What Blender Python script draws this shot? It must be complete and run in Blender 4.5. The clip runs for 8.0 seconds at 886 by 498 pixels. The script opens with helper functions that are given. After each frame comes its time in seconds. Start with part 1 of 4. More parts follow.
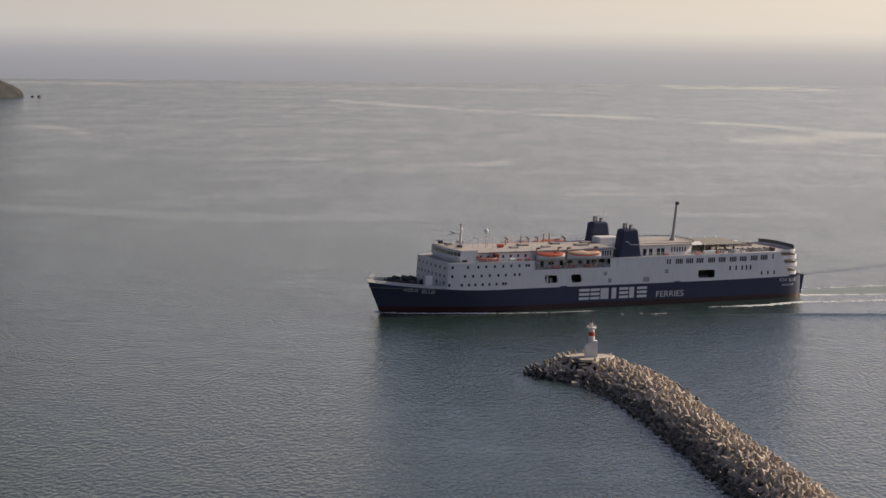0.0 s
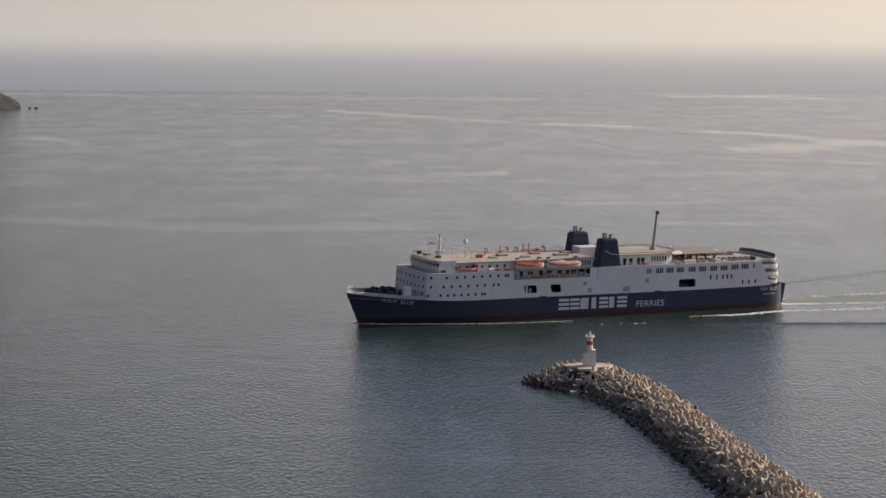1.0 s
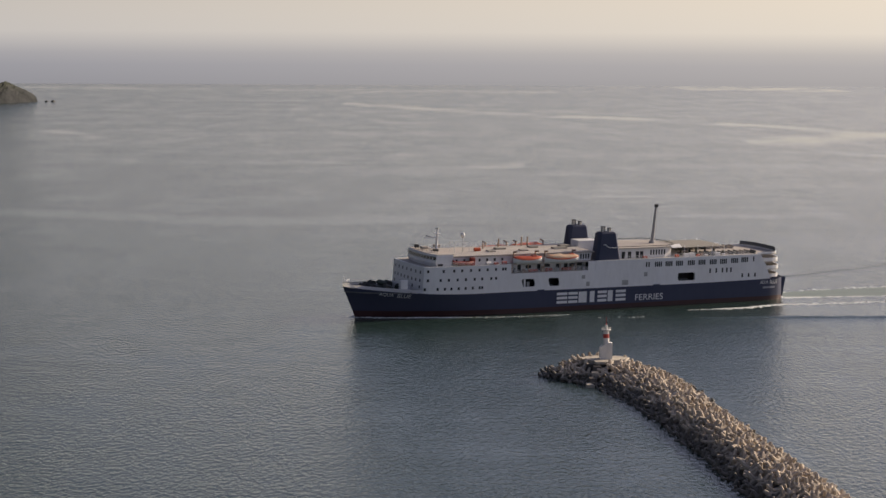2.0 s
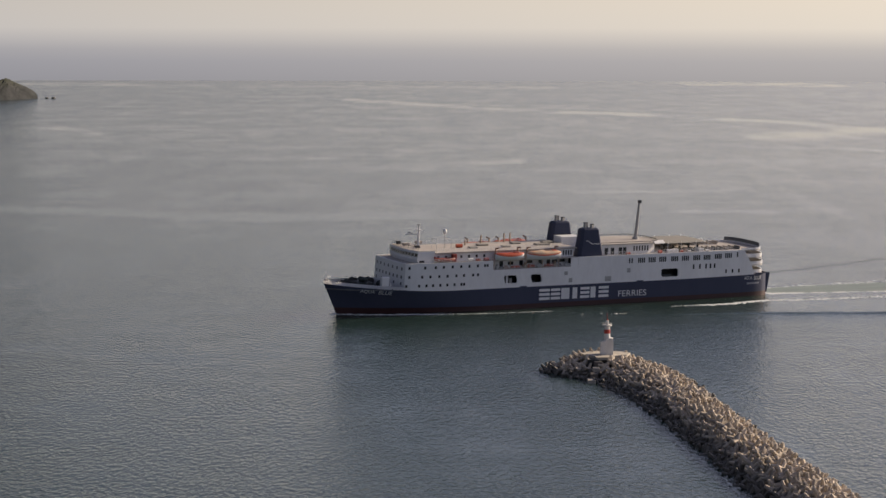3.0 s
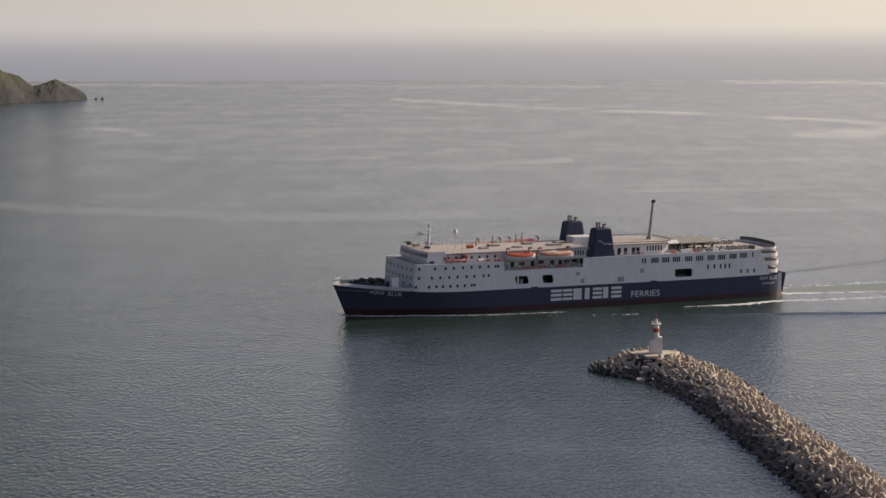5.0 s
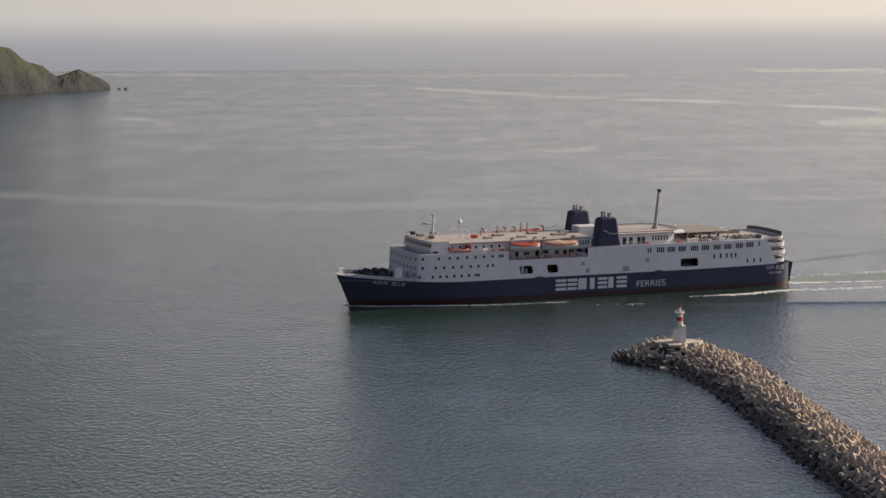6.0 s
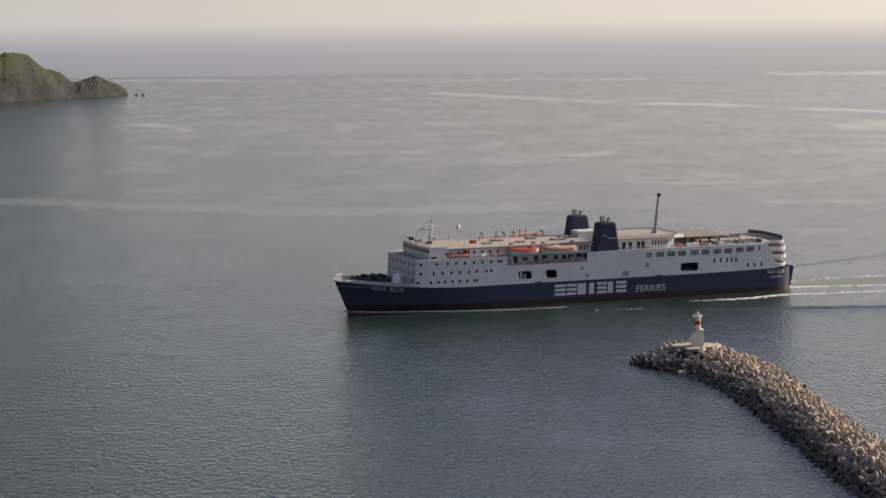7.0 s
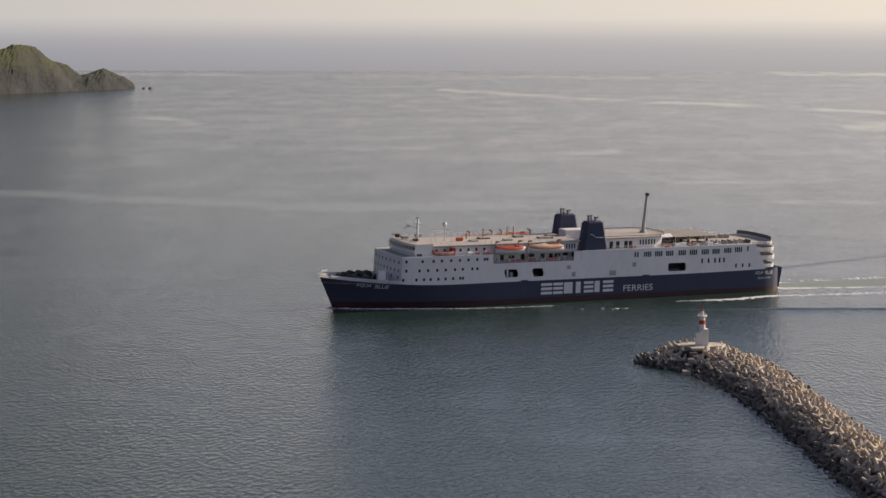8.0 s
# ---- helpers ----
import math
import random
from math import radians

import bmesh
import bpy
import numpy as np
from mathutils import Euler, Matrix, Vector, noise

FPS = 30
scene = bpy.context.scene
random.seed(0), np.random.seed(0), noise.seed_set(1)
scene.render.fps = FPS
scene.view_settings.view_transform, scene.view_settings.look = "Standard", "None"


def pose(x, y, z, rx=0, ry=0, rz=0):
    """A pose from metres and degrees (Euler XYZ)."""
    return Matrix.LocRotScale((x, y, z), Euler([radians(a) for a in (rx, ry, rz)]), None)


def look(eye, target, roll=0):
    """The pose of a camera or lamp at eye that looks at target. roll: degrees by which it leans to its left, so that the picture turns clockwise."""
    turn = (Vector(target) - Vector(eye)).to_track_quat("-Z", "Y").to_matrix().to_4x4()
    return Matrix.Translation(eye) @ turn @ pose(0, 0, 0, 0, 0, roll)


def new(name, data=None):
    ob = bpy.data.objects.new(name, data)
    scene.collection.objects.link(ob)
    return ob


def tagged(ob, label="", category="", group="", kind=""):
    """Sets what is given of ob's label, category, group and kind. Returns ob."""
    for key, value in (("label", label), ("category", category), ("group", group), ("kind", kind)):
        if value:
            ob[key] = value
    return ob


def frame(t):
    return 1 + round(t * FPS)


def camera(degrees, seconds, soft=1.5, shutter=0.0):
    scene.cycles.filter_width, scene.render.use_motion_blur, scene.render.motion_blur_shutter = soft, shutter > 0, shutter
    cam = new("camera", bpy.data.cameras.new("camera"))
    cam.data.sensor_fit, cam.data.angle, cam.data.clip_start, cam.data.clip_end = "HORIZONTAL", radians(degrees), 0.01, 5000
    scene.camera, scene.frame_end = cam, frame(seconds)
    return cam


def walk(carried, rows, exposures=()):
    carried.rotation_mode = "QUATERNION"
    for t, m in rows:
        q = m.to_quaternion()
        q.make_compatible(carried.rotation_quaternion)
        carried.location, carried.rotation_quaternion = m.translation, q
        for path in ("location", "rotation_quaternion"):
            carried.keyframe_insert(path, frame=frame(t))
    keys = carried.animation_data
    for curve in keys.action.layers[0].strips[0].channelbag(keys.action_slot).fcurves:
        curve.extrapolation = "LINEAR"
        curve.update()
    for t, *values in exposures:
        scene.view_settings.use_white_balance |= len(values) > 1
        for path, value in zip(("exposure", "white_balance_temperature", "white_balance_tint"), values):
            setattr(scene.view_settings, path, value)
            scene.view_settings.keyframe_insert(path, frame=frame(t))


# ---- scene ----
EYE = (0.0, 0.0, 71.92)
# seconds, heading to the side of north, pitch, roll (degrees)
AIM = [
    (0.0, 0.6861, -4.7248, 0.5418),
    (0.5, 0.6974, -4.6505, 0.5922),
    (1.0, 0.7376, -4.4950, 0.2976),
    (1.5, 0.5786, -4.4520, 0.3646),
    (1.7, 0.4460, -4.5546, 0.33),
    (2.8, 0.3204, -4.7422, 0.14),
    (3.0, 0.3354, -4.7601, 0.1036),
    (3.5, 0.4477, -4.6511, -0.1005),
    (4.0, 0.0001, -4.6629, 0.0047),
    (4.5, -0.2962, -4.6497, -0.0899),
    (4.7, -0.4927, -4.6771, -0.12),
    (5.8, -1.3367, -5.0262, -0.28),
    (6.0, -1.3541, -5.0296, -0.3042),
    (6.5, -1.4994, -4.9616, -0.3019),
    (7.0, -1.7654, -4.9179, -0.5581),
    (7.5, -1.9205, -4.9188, -0.0833),
    (8.0, -1.8932, -4.9957, 0.0641),
]


def aim(yaw, pitch, roll):
    a, b = radians(yaw), radians(pitch)
    d = Vector((math.sin(a) * math.cos(b), math.cos(a) * math.cos(b), math.sin(b)))
    return look(EYE, Vector(EYE) + 100 * d, roll)


cam = camera(20.56, 8.0, soft=1.5)
walk(cam, [(t, aim(y, p, r)) for t, y, p, r in AIM],
     exposures=[(0.0, -0.15), (4.5, -0.12), (6.0, -0.06), (8.0, -0.02)])

# ---- light ----
SUN_EL, SUN_AZ = 24.0, 60.0     # azimuth from north (+y) towards east (+x)
sun = new("sun", bpy.data.lights.new("sun", "SUN"))
sun.data.energy, sun.data.angle, sun.data.color = 5.6, radians(1.0), (1.0, 0.82, 0.60)
sd = Vector((math.sin(radians(SUN_AZ)) * math.cos(radians(SUN_EL)),
             math.cos(radians(SUN_AZ)) * math.cos(radians(SUN_EL)), math.sin(radians(SUN_EL))))
sun.matrix_world = look(sd * 500, (0, 0, 0))

world = bpy.data.worlds.new("hazy_sky")
scene.world = world
world.use_nodes = True
wn, wl = world.node_tree.nodes, world.node_tree.links
wn.clear()
sky = wn.new("ShaderNodeTexSky")
sky.sky_type, sky.sun_disc = "NISHITA", False
sky.sun_elevation, sky.sun_rotation = radians(SUN_EL), radians(SUN_AZ)
sky.air_density, sky.dust_density, sky.ozone_density = 1.0, 1.5, 1.5
tc = wn.new("ShaderNodeTexCoord")
sep = wn.new("ShaderNodeSeparateXYZ")
wl.new(tc.outputs["Generated"], sep.inputs[0])
mul = wn.new("ShaderNodeMix")
mul.data_type, mul.blend_type = "RGBA", "MULTIPLY"
mul.inputs["Factor"].default_value = 1.0
mul.inputs["B"].default_value = (0.112, 0.1005, 0.1165, 1)
hs = wn.new("ShaderNodeHueSaturation")
hs.inputs["Saturation"].default_value = 0.74
wl.new(sky.outputs[0], hs.inputs["Color"])
wl.new(hs.outputs[0], mul.inputs["A"])
# haze over the sea's horizon, fading out upwards
rng = wn.new("ShaderNodeMapRange")
for k, v in (("From Min", 0.0), ("From Max", 0.088), ("To Min", 1.0), ("To Max", 0.0)):
    rng.inputs[k].default_value = v
rng.interpolation_type = "SMOOTHSTEP"
wl.new(sep.outputs["Z"], rng.inputs["Value"])
ramp = wn.new("ShaderNodeValToRGB")
rel = ramp.color_ramp
low = wn.new("ShaderNodeMapRange")
for k, v in (("From Min", -0.02), ("From Max", 0.02), ("To Min", 0.0), ("To Max", 1.0)):
    low.inputs[k].default_value = v
wl.new(sep.outputs["Z"], low.inputs["Value"])
wl.new(low.outputs[0], ramp.inputs[0])
rel.elements[0].position, rel.elements[0].color = 0.0, (0.36, 0.352, 0.366, 1)
rel.elements[1].position, rel.elements[1].color = 1.0, (0.83, 0.76, 0.655, 1)
for pos, col in ((0.34, (0.445, 0.432, 0.442, 1)), (0.46, (0.515, 0.493, 0.485, 1)), (0.56, (0.63, 0.593, 0.555, 1)), (0.68, (0.76, 0.705, 0.63, 1))):
    e = rel.elements.new(pos)
    e.color = col
mix = wn.new("ShaderNodeMix")
mix.data_type = "RGBA"
wl.new(rng.outputs[0], mix.inputs["Factor"])
# the whole sky is dimmer away from the sun's side
veer = wn.new("ShaderNodeMapRange")
for k, v in (("From Min", -0.6), ("From Max", 0.35), ("To Min", 0.37), ("To Max", 1.02)):
    veer.inputs[k].default_value = v
veer.interpolation_type = "SMOOTHSTEP"
wl.new(sep.outputs["X"], veer.inputs["Value"])
dim = wn.new("ShaderNodeVectorMath")
dim.operation = "SCALE"
wl.new(mul.outputs["Result"], dim.inputs[0])
wl.new(veer.outputs[0], dim.inputs["Scale"])
wl.new(dim.outputs[0], mix.inputs["A"])
glow = wn.new("ShaderNodeMapRange")
for k, v in (("From Min", -0.25), ("From Max", 0.25), ("To Min", 0.0), ("To Max", 1.0)):
    glow.inputs[k].default_value = v
wl.new(sep.outputs["X"], glow.inputs["Value"])
tone = wn.new("ShaderNodeMix")
tone.data_type = "RGBA"
tone.inputs["A"].default_value, tone.inputs["B"].default_value = (0.76, 0.775, 0.84, 1), (1.20, 1.15, 1.09, 1)
wl.new(glow.outputs[0], tone.inputs["Factor"])
side = wn.new("ShaderNodeMix")
side.data_type, side.blend_type = "RGBA", "MULTIPLY"
side.inputs["Factor"].default_value = 1.0
wl.new(ramp.outputs[0], side.inputs["A"])
wl.new(tone.outputs["Result"], side.inputs["B"])
wl.new(side.outputs["Result"], mix.inputs["B"])
bg = wn.new("ShaderNodeBackground")
bg.inputs["Strength"].default_value = 1.0
wl.new(mix.outputs["Result"], bg.inputs["Color"])
wo = wn.new("ShaderNodeOutputWorld")
wl.new(bg.outputs[0], wo.inputs["Surface"])


# ---- materials ----
def mat(name, col, rough=0.5, metal=0.0, var=0.25, scale=0.5, bump=0.0, bscale=6.0, tint=None, stretch=(1, 1, 1), island=0.0, objrand=0.0):
    """Paint or stone: base colour broken by two sizes of noise towards tint, with a fine relief."""
    m = bpy.data.materials.new(name)
    m.use_nodes = True
    n, l = m.node_tree.nodes, m.node_tree.links
    b = n["Principled BSDF"]
    b.inputs["Roughness"].default_value, b.inputs["Metallic"].default_value = rough, metal
    co = n.new("ShaderNodeTexCoord")
    mp = n.new("ShaderNodeMapping")
    mp.inputs["Scale"].default_value = stretch
    l.new(co.outputs["Object"], mp.inputs[0])
    big, small = n.new("ShaderNodeTexNoise"), n.new("ShaderNodeTexNoise")
    big.inputs["Scale"].default_value, big.inputs["Detail"].default_value = scale, 4
    small.inputs["Scale"].default_value, small.inputs["Detail"].default_value = scale * 9, 5
    for x in (big, small):
        l.new(mp.outputs[0], x.inputs["Vector"])
    avg = n.new("ShaderNodeMath")
    avg.operation = "MULTIPLY_ADD"
    l.new(big.outputs["Fac"], avg.inputs[0])
    avg.inputs[1].default_value = 0.6
    sm = n.new("ShaderNodeMath")
    sm.operation = "MULTIPLY"
    sm.inputs[1].default_value = 0.4
    l.new(small.outputs["Fac"], sm.inputs[0])
    l.new(sm.outputs[0], avg.inputs[2])
    mr = n.new("ShaderNodeMapRange")
    for k, v in (("From Min", 0.35), ("From Max", 0.68), ("To Min", 0.0), ("To Max", 1.0)):
        mr.inputs[k].default_value = v
    l.new(avg.outputs[0], mr.inputs["Value"])
    t = tint or tuple(c * (1 - var) for c in col)
    cm = n.new("ShaderNodeMix")
    cm.data_type = "RGBA"
    cm.inputs["A"].default_value, cm.inputs["B"].default_value = (*col, 1), (*t, 1)
    l.new(mr.outputs[0], cm.inputs["Factor"])
    out = cm.outputs["Result"]
    if island or objrand:
        hv = n.new("ShaderNodeHueSaturation")
        src = n.new("ShaderNodeNewGeometry").outputs["Random Per Island"] if island else n.new("ShaderNodeObjectInfo").outputs["Random"]
        r2 = n.new("ShaderNodeMapRange")
        a = island or objrand
        r2.inputs["To Min"].default_value, r2.inputs["To Max"].default_value = 1 - a, 1 + a
        l.new(src, r2.inputs["Value"])
        l.new(r2.outputs[0], hv.inputs["Value"])
        l.new(out, hv.inputs["Color"])
        out = hv.outputs["Color"]
    l.new(out, b.inputs["Base Color"])
    if bump:
        bn, bp = n.new("ShaderNodeTexNoise"), n.new("ShaderNodeBump")
        bn.inputs["Scale"].default_value, bn.inputs["Detail"].default_value = bscale, 6
        l.new(co.outputs["Object"], bn.inputs["Vector"])
        l.new(bn.outputs["Fac"], bp.inputs["Height"])
        bp.inputs["Strength"].default_value, bp.inputs["Distance"].default_value = bump, 0.3
        l.new(bp.outputs[0], b.inputs["Normal"])
    return m


# smooth lanes on the sea: points along each (east, north), thickness in depth, strength
SLICKS = [
    ([(-241, 1114), (-183, 1078), (-96, 1026), (-6, 1026)], 34, 0.75),
    ([(-109, 3252), (104, 2710), (244, 2540), (323, 2342), (404, 2092)], 110, 0.95),
    ([(258, 1932), (410, 2121)], 150, 0.9),
    ([(-4, 1425), (55, 1518)], 75, 0.9),
    ([(-17, 1685), (10, 1691)], 50, 0.6),
    ([(-355, 2213), (-268, 1988)], 70, 0.7),
    ([(-762, 4520), (-404, 4380)], 240, 0.5),
    ([(-326, 4330), (214, 4230)], 220, 0.45),
    ([(480, 4700), (760, 4520)], 380, 0.7),
    ([(77, 1201), (182, 1234)], 24, 0.5),
    ([(115, 1063), (210, 1083)], 22, 0.5),
    ([(232, 1737), (324, 1692)], 40, 0.6),
    ([(-130, 601), (-84, 574), (-38, 539)], 10, 0.18),
    ([(-141, 833), (-25, 801)], 16, 0.15),
    ([(-156, 1554), (-63, 1557)], 45, 0.45),
]


def sea_material():
    m = bpy.data.materials.new("sea_water")
    m.use_nodes = True
    n, l = m.node_tree.nodes, m.node_tree.links
    b = n["Principled BSDF"]
    b.inputs["Base Color"].default_value = (0.026, 0.050, 0.042, 1)
    b.inputs["IOR"].default_value = 1.33
    co = n.new("ShaderNodeTexCoord")

    def nz(sx, sy, detail, rot=0.0, dist=0.0, rough=0.5):
        mp, t = n.new("ShaderNodeMapping"), n.new("ShaderNodeTexNoise")
        mp.inputs["Scale"].default_value = (sx, sy, 1)
        mp.inputs["Rotation"].default_value = (0, 0, radians(rot))
        l.new(co.outputs["Object"], mp.inputs[0])
        l.new(mp.outputs[0], t.inputs["Vector"])
        t.inputs["Scale"].default_value, t.inputs["Detail"].default_value = 1.0, detail
        t.inputs["Distortion"].default_value, t.inputs["Roughness"].default_value = dist, rough
        return t.outputs["Fac"]

    def mth(op, a, c, d=None):
        k = n.new("ShaderNodeMath")
        k.operation = op
        for i, v in enumerate((a, c, d)):
            if v is None:
                continue
            if isinstance(v, (int, float)):
                k.inputs[i].default_value = v
            else:
                l.new(v, k.inputs[i])
        return k.outputs[0]

    def rng_(v, a, c, lo, hi):
        k = n.new("ShaderNodeMapRange")
        k.interpolation_type = "SMOOTHSTEP"
        for key, val in (("From Min", a), ("From Max", c), ("To Min", lo), ("To Max", hi)):
            k.inputs[key].default_value = val
        l.new(v, k.inputs["Value"])
        return k.outputs[0]

    def lane_field(pts, width, gain):
        """1 on a line over the water, falling to 0 at the width given; wavering at its edges."""
        best = None
        for (xa, ya), (xb, yb) in zip(pts, pts[1:]):
            q, dot, scl, far = (n.new("ShaderNodeVectorMath") for _ in range(4))
            q.operation, dot.operation, scl.operation, far.operation = "SUBTRACT", "DOT_PRODUCT", "SCALE", "DISTANCE"
            # squeezed, so that a lane is thin across and thick in depth
            xa, xb, ya, yb = xa / 10, xb / 10, ya / width, yb / width
            l.new(waver(width), q.inputs[0])
            q.inputs[1].default_value = (xa, ya, 0)
            dx, dy = xb - xa, yb - ya
            l.new(q.outputs[0], dot.inputs[0])
            dot.inputs[1].default_value = (dx / (dx * dx + dy * dy), dy / (dx * dx + dy * dy), 0)
            cl = n.new("ShaderNodeClamp")
            l.new(dot.outputs["Value"], cl.inputs["Value"])
            scl.inputs[0].default_value = (dx, dy, 0)
            l.new(cl.outputs[0], scl.inputs["Scale"])
            l.new(q.outputs[0], far.inputs[0])
            l.new(scl.outputs[0], far.inputs[1])
            one = rng_(far.outputs["Value"], 0.0, 1.0, gain, 0.0)
            best = one if best is None else mth("MAXIMUM", best, one)
        return best

    def waver(width):
        """The place on the water, scaled to a lane's own size and shifted by a slow noise."""
        mp, ad = n.new("ShaderNodeMapping"), n.new("ShaderNodeVectorMath")
        mp.inputs["Scale"].default_value = (0.1, 1 / width, 0)
        l.new(co.outputs["Object"], mp.inputs[0])
        ad.operation = "ADD"
        l.new(mp.outputs[0], ad.inputs[0])
        t = n.new("ShaderNodeVectorMath")
        t.operation = "SCALE"
        l.new(drift, t.inputs[0])
        t.inputs["Scale"].default_value = 1.3
        l.new(t.outputs[0], ad.inputs[1])
        return ad.outputs[0]

    dm, dt, ds = n.new("ShaderNodeMapping"), n.new("ShaderNodeTexNoise"), n.new("ShaderNodeVectorMath")
    dm.inputs["Scale"].default_value = (0.016, 0.004, 1)
    l.new(co.outputs["Object"], dm.inputs[0])
    l.new(dm.outputs[0], dt.inputs["Vector"])
    dt.inputs["Scale"].default_value, dt.inputs["Detail"].default_value = 1.0, 4
    ds.operation = "SUBTRACT"
    ds.inputs[1].default_value = (0.5, 0.5, 0.5)
    l.new(dt.outputs["Color"], ds.inputs[0])
    drift = ds.outputs[0]
    # slicks: lanes and patches of smooth water where the wind does not ruffle it
    lanes = None
    for pts, width, gain in SLICKS:
        f = lane_field(pts, width, gain)
        lanes = f if lanes is None else mth("MAXIMUM", lanes, f)
    broken = rng_(nz(0.010, 0.006, 4, 4, 0.5), 0.34, 0.60, 0.25, 1.0)
    patch = rng_(nz(0.0016, 0.0040, 5, -4, 1.0), 0.42, 0.75, 0.0, 1.0)
    gusts = rng_(nz(0.008, 0.010, 5, -10, 0.8), 0.34, 0.66, 0.0, 1.0)
    streak = rng_(nz(0.006, 0.045, 4, -3, 0.6), 0.40, 0.70, 0.0, 1.0)
    grain = mth("MULTIPLY", rng_(nz(0.030, 0.0065, 8, -3, 0.2, 0.75), 0.38, 0.62, 0.0, 1.0), 0.34)
    calm = mth("MULTIPLY_ADD", mth("MULTIPLY", lanes, broken), 0.85, mth("ADD", grain, mth("MULTIPLY_ADD", gusts, 0.14, mth("MULTIPLY_ADD", streak, 0.18, mth("MULTIPLY", patch, 0.12)))))
    # far off, whole waves merge into a coarser gloss
    place = n.new("ShaderNodeSeparateXYZ")
    l.new(co.outputs["Object"], place.inputs[0])
    offing = rng_(place.outputs["Y"], 900.0, 4000.0, 0.0, 0.02)
    l.new(mth("MULTIPLY_ADD", offing, rng_(calm, 0.2, 1.0, 1.0, 0.25), rng_(calm, 0.0, 1.0, 0.11, 0.08)), b.inputs["Roughness"])
    swell = nz(0.07, 0.05, 3, 8)
    chop = nz(1.05, 0.42, 4, -5, 0.3, 0.5)
    ripple = nz(2.2, 1.1, 3, 14)
    hgt = mth("MULTIPLY_ADD", swell, 0.30, mth("MULTIPLY_ADD", chop, 0.45, mth("MULTIPLY", ripple, 0.08)))
    bp = n.new("ShaderNodeBump")
    l.new(hgt, bp.inputs["Height"])
    l.new(rng_(calm, 0.0, 1.0, 1.1, 0.22), bp.inputs["Strength"])
    bp.inputs["Distance"].default_value = 1.0
    l.new(bp.outputs[0], b.inputs["Normal"])
    return m


SEA = sea_material()
WHITE = mat("white_ship_paint", (0.80, 0.80, 0.80), 0.42, var=0.14, scale=0.12, stretch=(1, 1, 0.35), bump=0.04, bscale=2)
# Navy paint, its base colour lifted to carry some distance haze.
NAVY = mat("navy_hull_paint", (0.060, 0.068, 0.106), 0.6, scale=0.10, tint=(0.070, 0.078, 0.116), stretch=(1, 1, 0.3), bump=0.03, bscale=1.5)
NAVY.node_tree.nodes["Principled BSDF"].inputs["Specular IOR Level"].default_value = 0.10
RED = mat("red_antifouling", (0.055, 0.022, 0.021), 0.6, var=0.5, scale=0.2, stretch=(1, 1, 0.4), tint=(0.04, 0.014, 0.014))
DECK = mat("tan_deck_coating", (0.50, 0.46, 0.415), 0.75, var=0.3, scale=0.18, tint=(0.37, 0.335, 0.30), bump=0.05)
GREYD = mat("grey_deck_paint", (0.16, 0.17, 0.17), 0.7, var=0.4, scale=0.3)
# Dark grey for shade inside openings; small lockers share it.
DARK = mat("interior_shade_and_locker_grey", (0.07, 0.07, 0.072), 0.8, var=0.3)
# Front panes: the sky's reflection is put into a paler base colour.
PALE_GLASS = mat("sky_paled_window_glass", (0.13, 0.14, 0.155), 0.12, var=0.3)
GLASS = mat("dark_window_glass", (0.022, 0.025, 0.03), 0.12, var=0.2)
ORANGE = mat("orange_fibreglass", (0.52, 0.085, 0.025), 0.45, var=0.25, scale=0.5)
RESCUE = mat("dark_red_fibreglass", (0.30, 0.045, 0.028), 0.5, var=0.4, scale=0.5)
DAVIT = mat("tan_davit_paint", (0.46, 0.33, 0.24), 0.6, var=0.3, scale=0.6)
STEEL = mat("grey_mast_paint", (0.38, 0.38, 0.38), 0.5, var=0.25)
BLACK = mat("sooty_exhaust_steel", (0.05, 0.05, 0.05), 0.5, var=0.3)
GREEN = mat("green_winch_paint", (0.035, 0.05, 0.042), 0.6, var=0.4)
CANVAS = mat("sun_bleached_canvas", (0.30, 0.285, 0.25), 0.85, var=0.15, scale=0.4)
VENT = mat("grey_louvre_paint", (0.42, 0.42, 0.41), 0.6, var=0.2)
CONCRETE = mat("weathered_concrete", (0.62, 0.53, 0.42), 0.9, scale=0.5, tint=(0.36, 0.31, 0.25), bump=0.25, bscale=3, objrand=0.22)
CONCRETE_J = mat("weathered_concrete_joined", (0.62, 0.53, 0.42), 0.9, scale=0.5, tint=(0.36, 0.31, 0.25), bump=0.25, bscale=3, island=0.22)
# Wet algae tone that also carries the shade of the lower flank.
TIDE_SHADE = mat("algae_and_shade_dark_concrete", (0.19, 0.17, 0.14), 0.6, scale=0.6, tint=(0.09, 0.083, 0.07), bump=0.3, island=0.2)
ROCKWET = mat("wet_dark_rock", (0.07, 0.062, 0.052), 0.55, var=0.5, scale=0.4, bump=0.4)
SLAB = mat("pale_cast_concrete", (0.52, 0.47, 0.39), 0.85, scale=0.5, var=0.3, bump=0.1)
# Darker copy of the slab concrete; the steps' shade is in the colour.
SLAB_SHADED = mat("shade_dark_concrete_step", (0.20, 0.175, 0.145), 0.9, scale=0.6, var=0.4, bump=0.2)
LHWHITE = mat("chalky_white_paint", (0.80, 0.78, 0.74), 0.6, scale=0.8, var=0.22, stretch=(1, 1, 0.4), bump=0.05)
LHRED = mat("red_band_paint", (0.52, 0.06, 0.04), 0.5, var=0.25)
FOAM = mat("sea_foam", (0.82, 0.84, 0.82), 0.8, var=0.2, scale=1.0, bump=0.3)
CHURN = mat("aerated_water", (0.26, 0.31, 0.26), 0.5, var=0.3, scale=0.15, stretch=(0.4, 1.6, 1), bump=0.5, bscale=0.7)


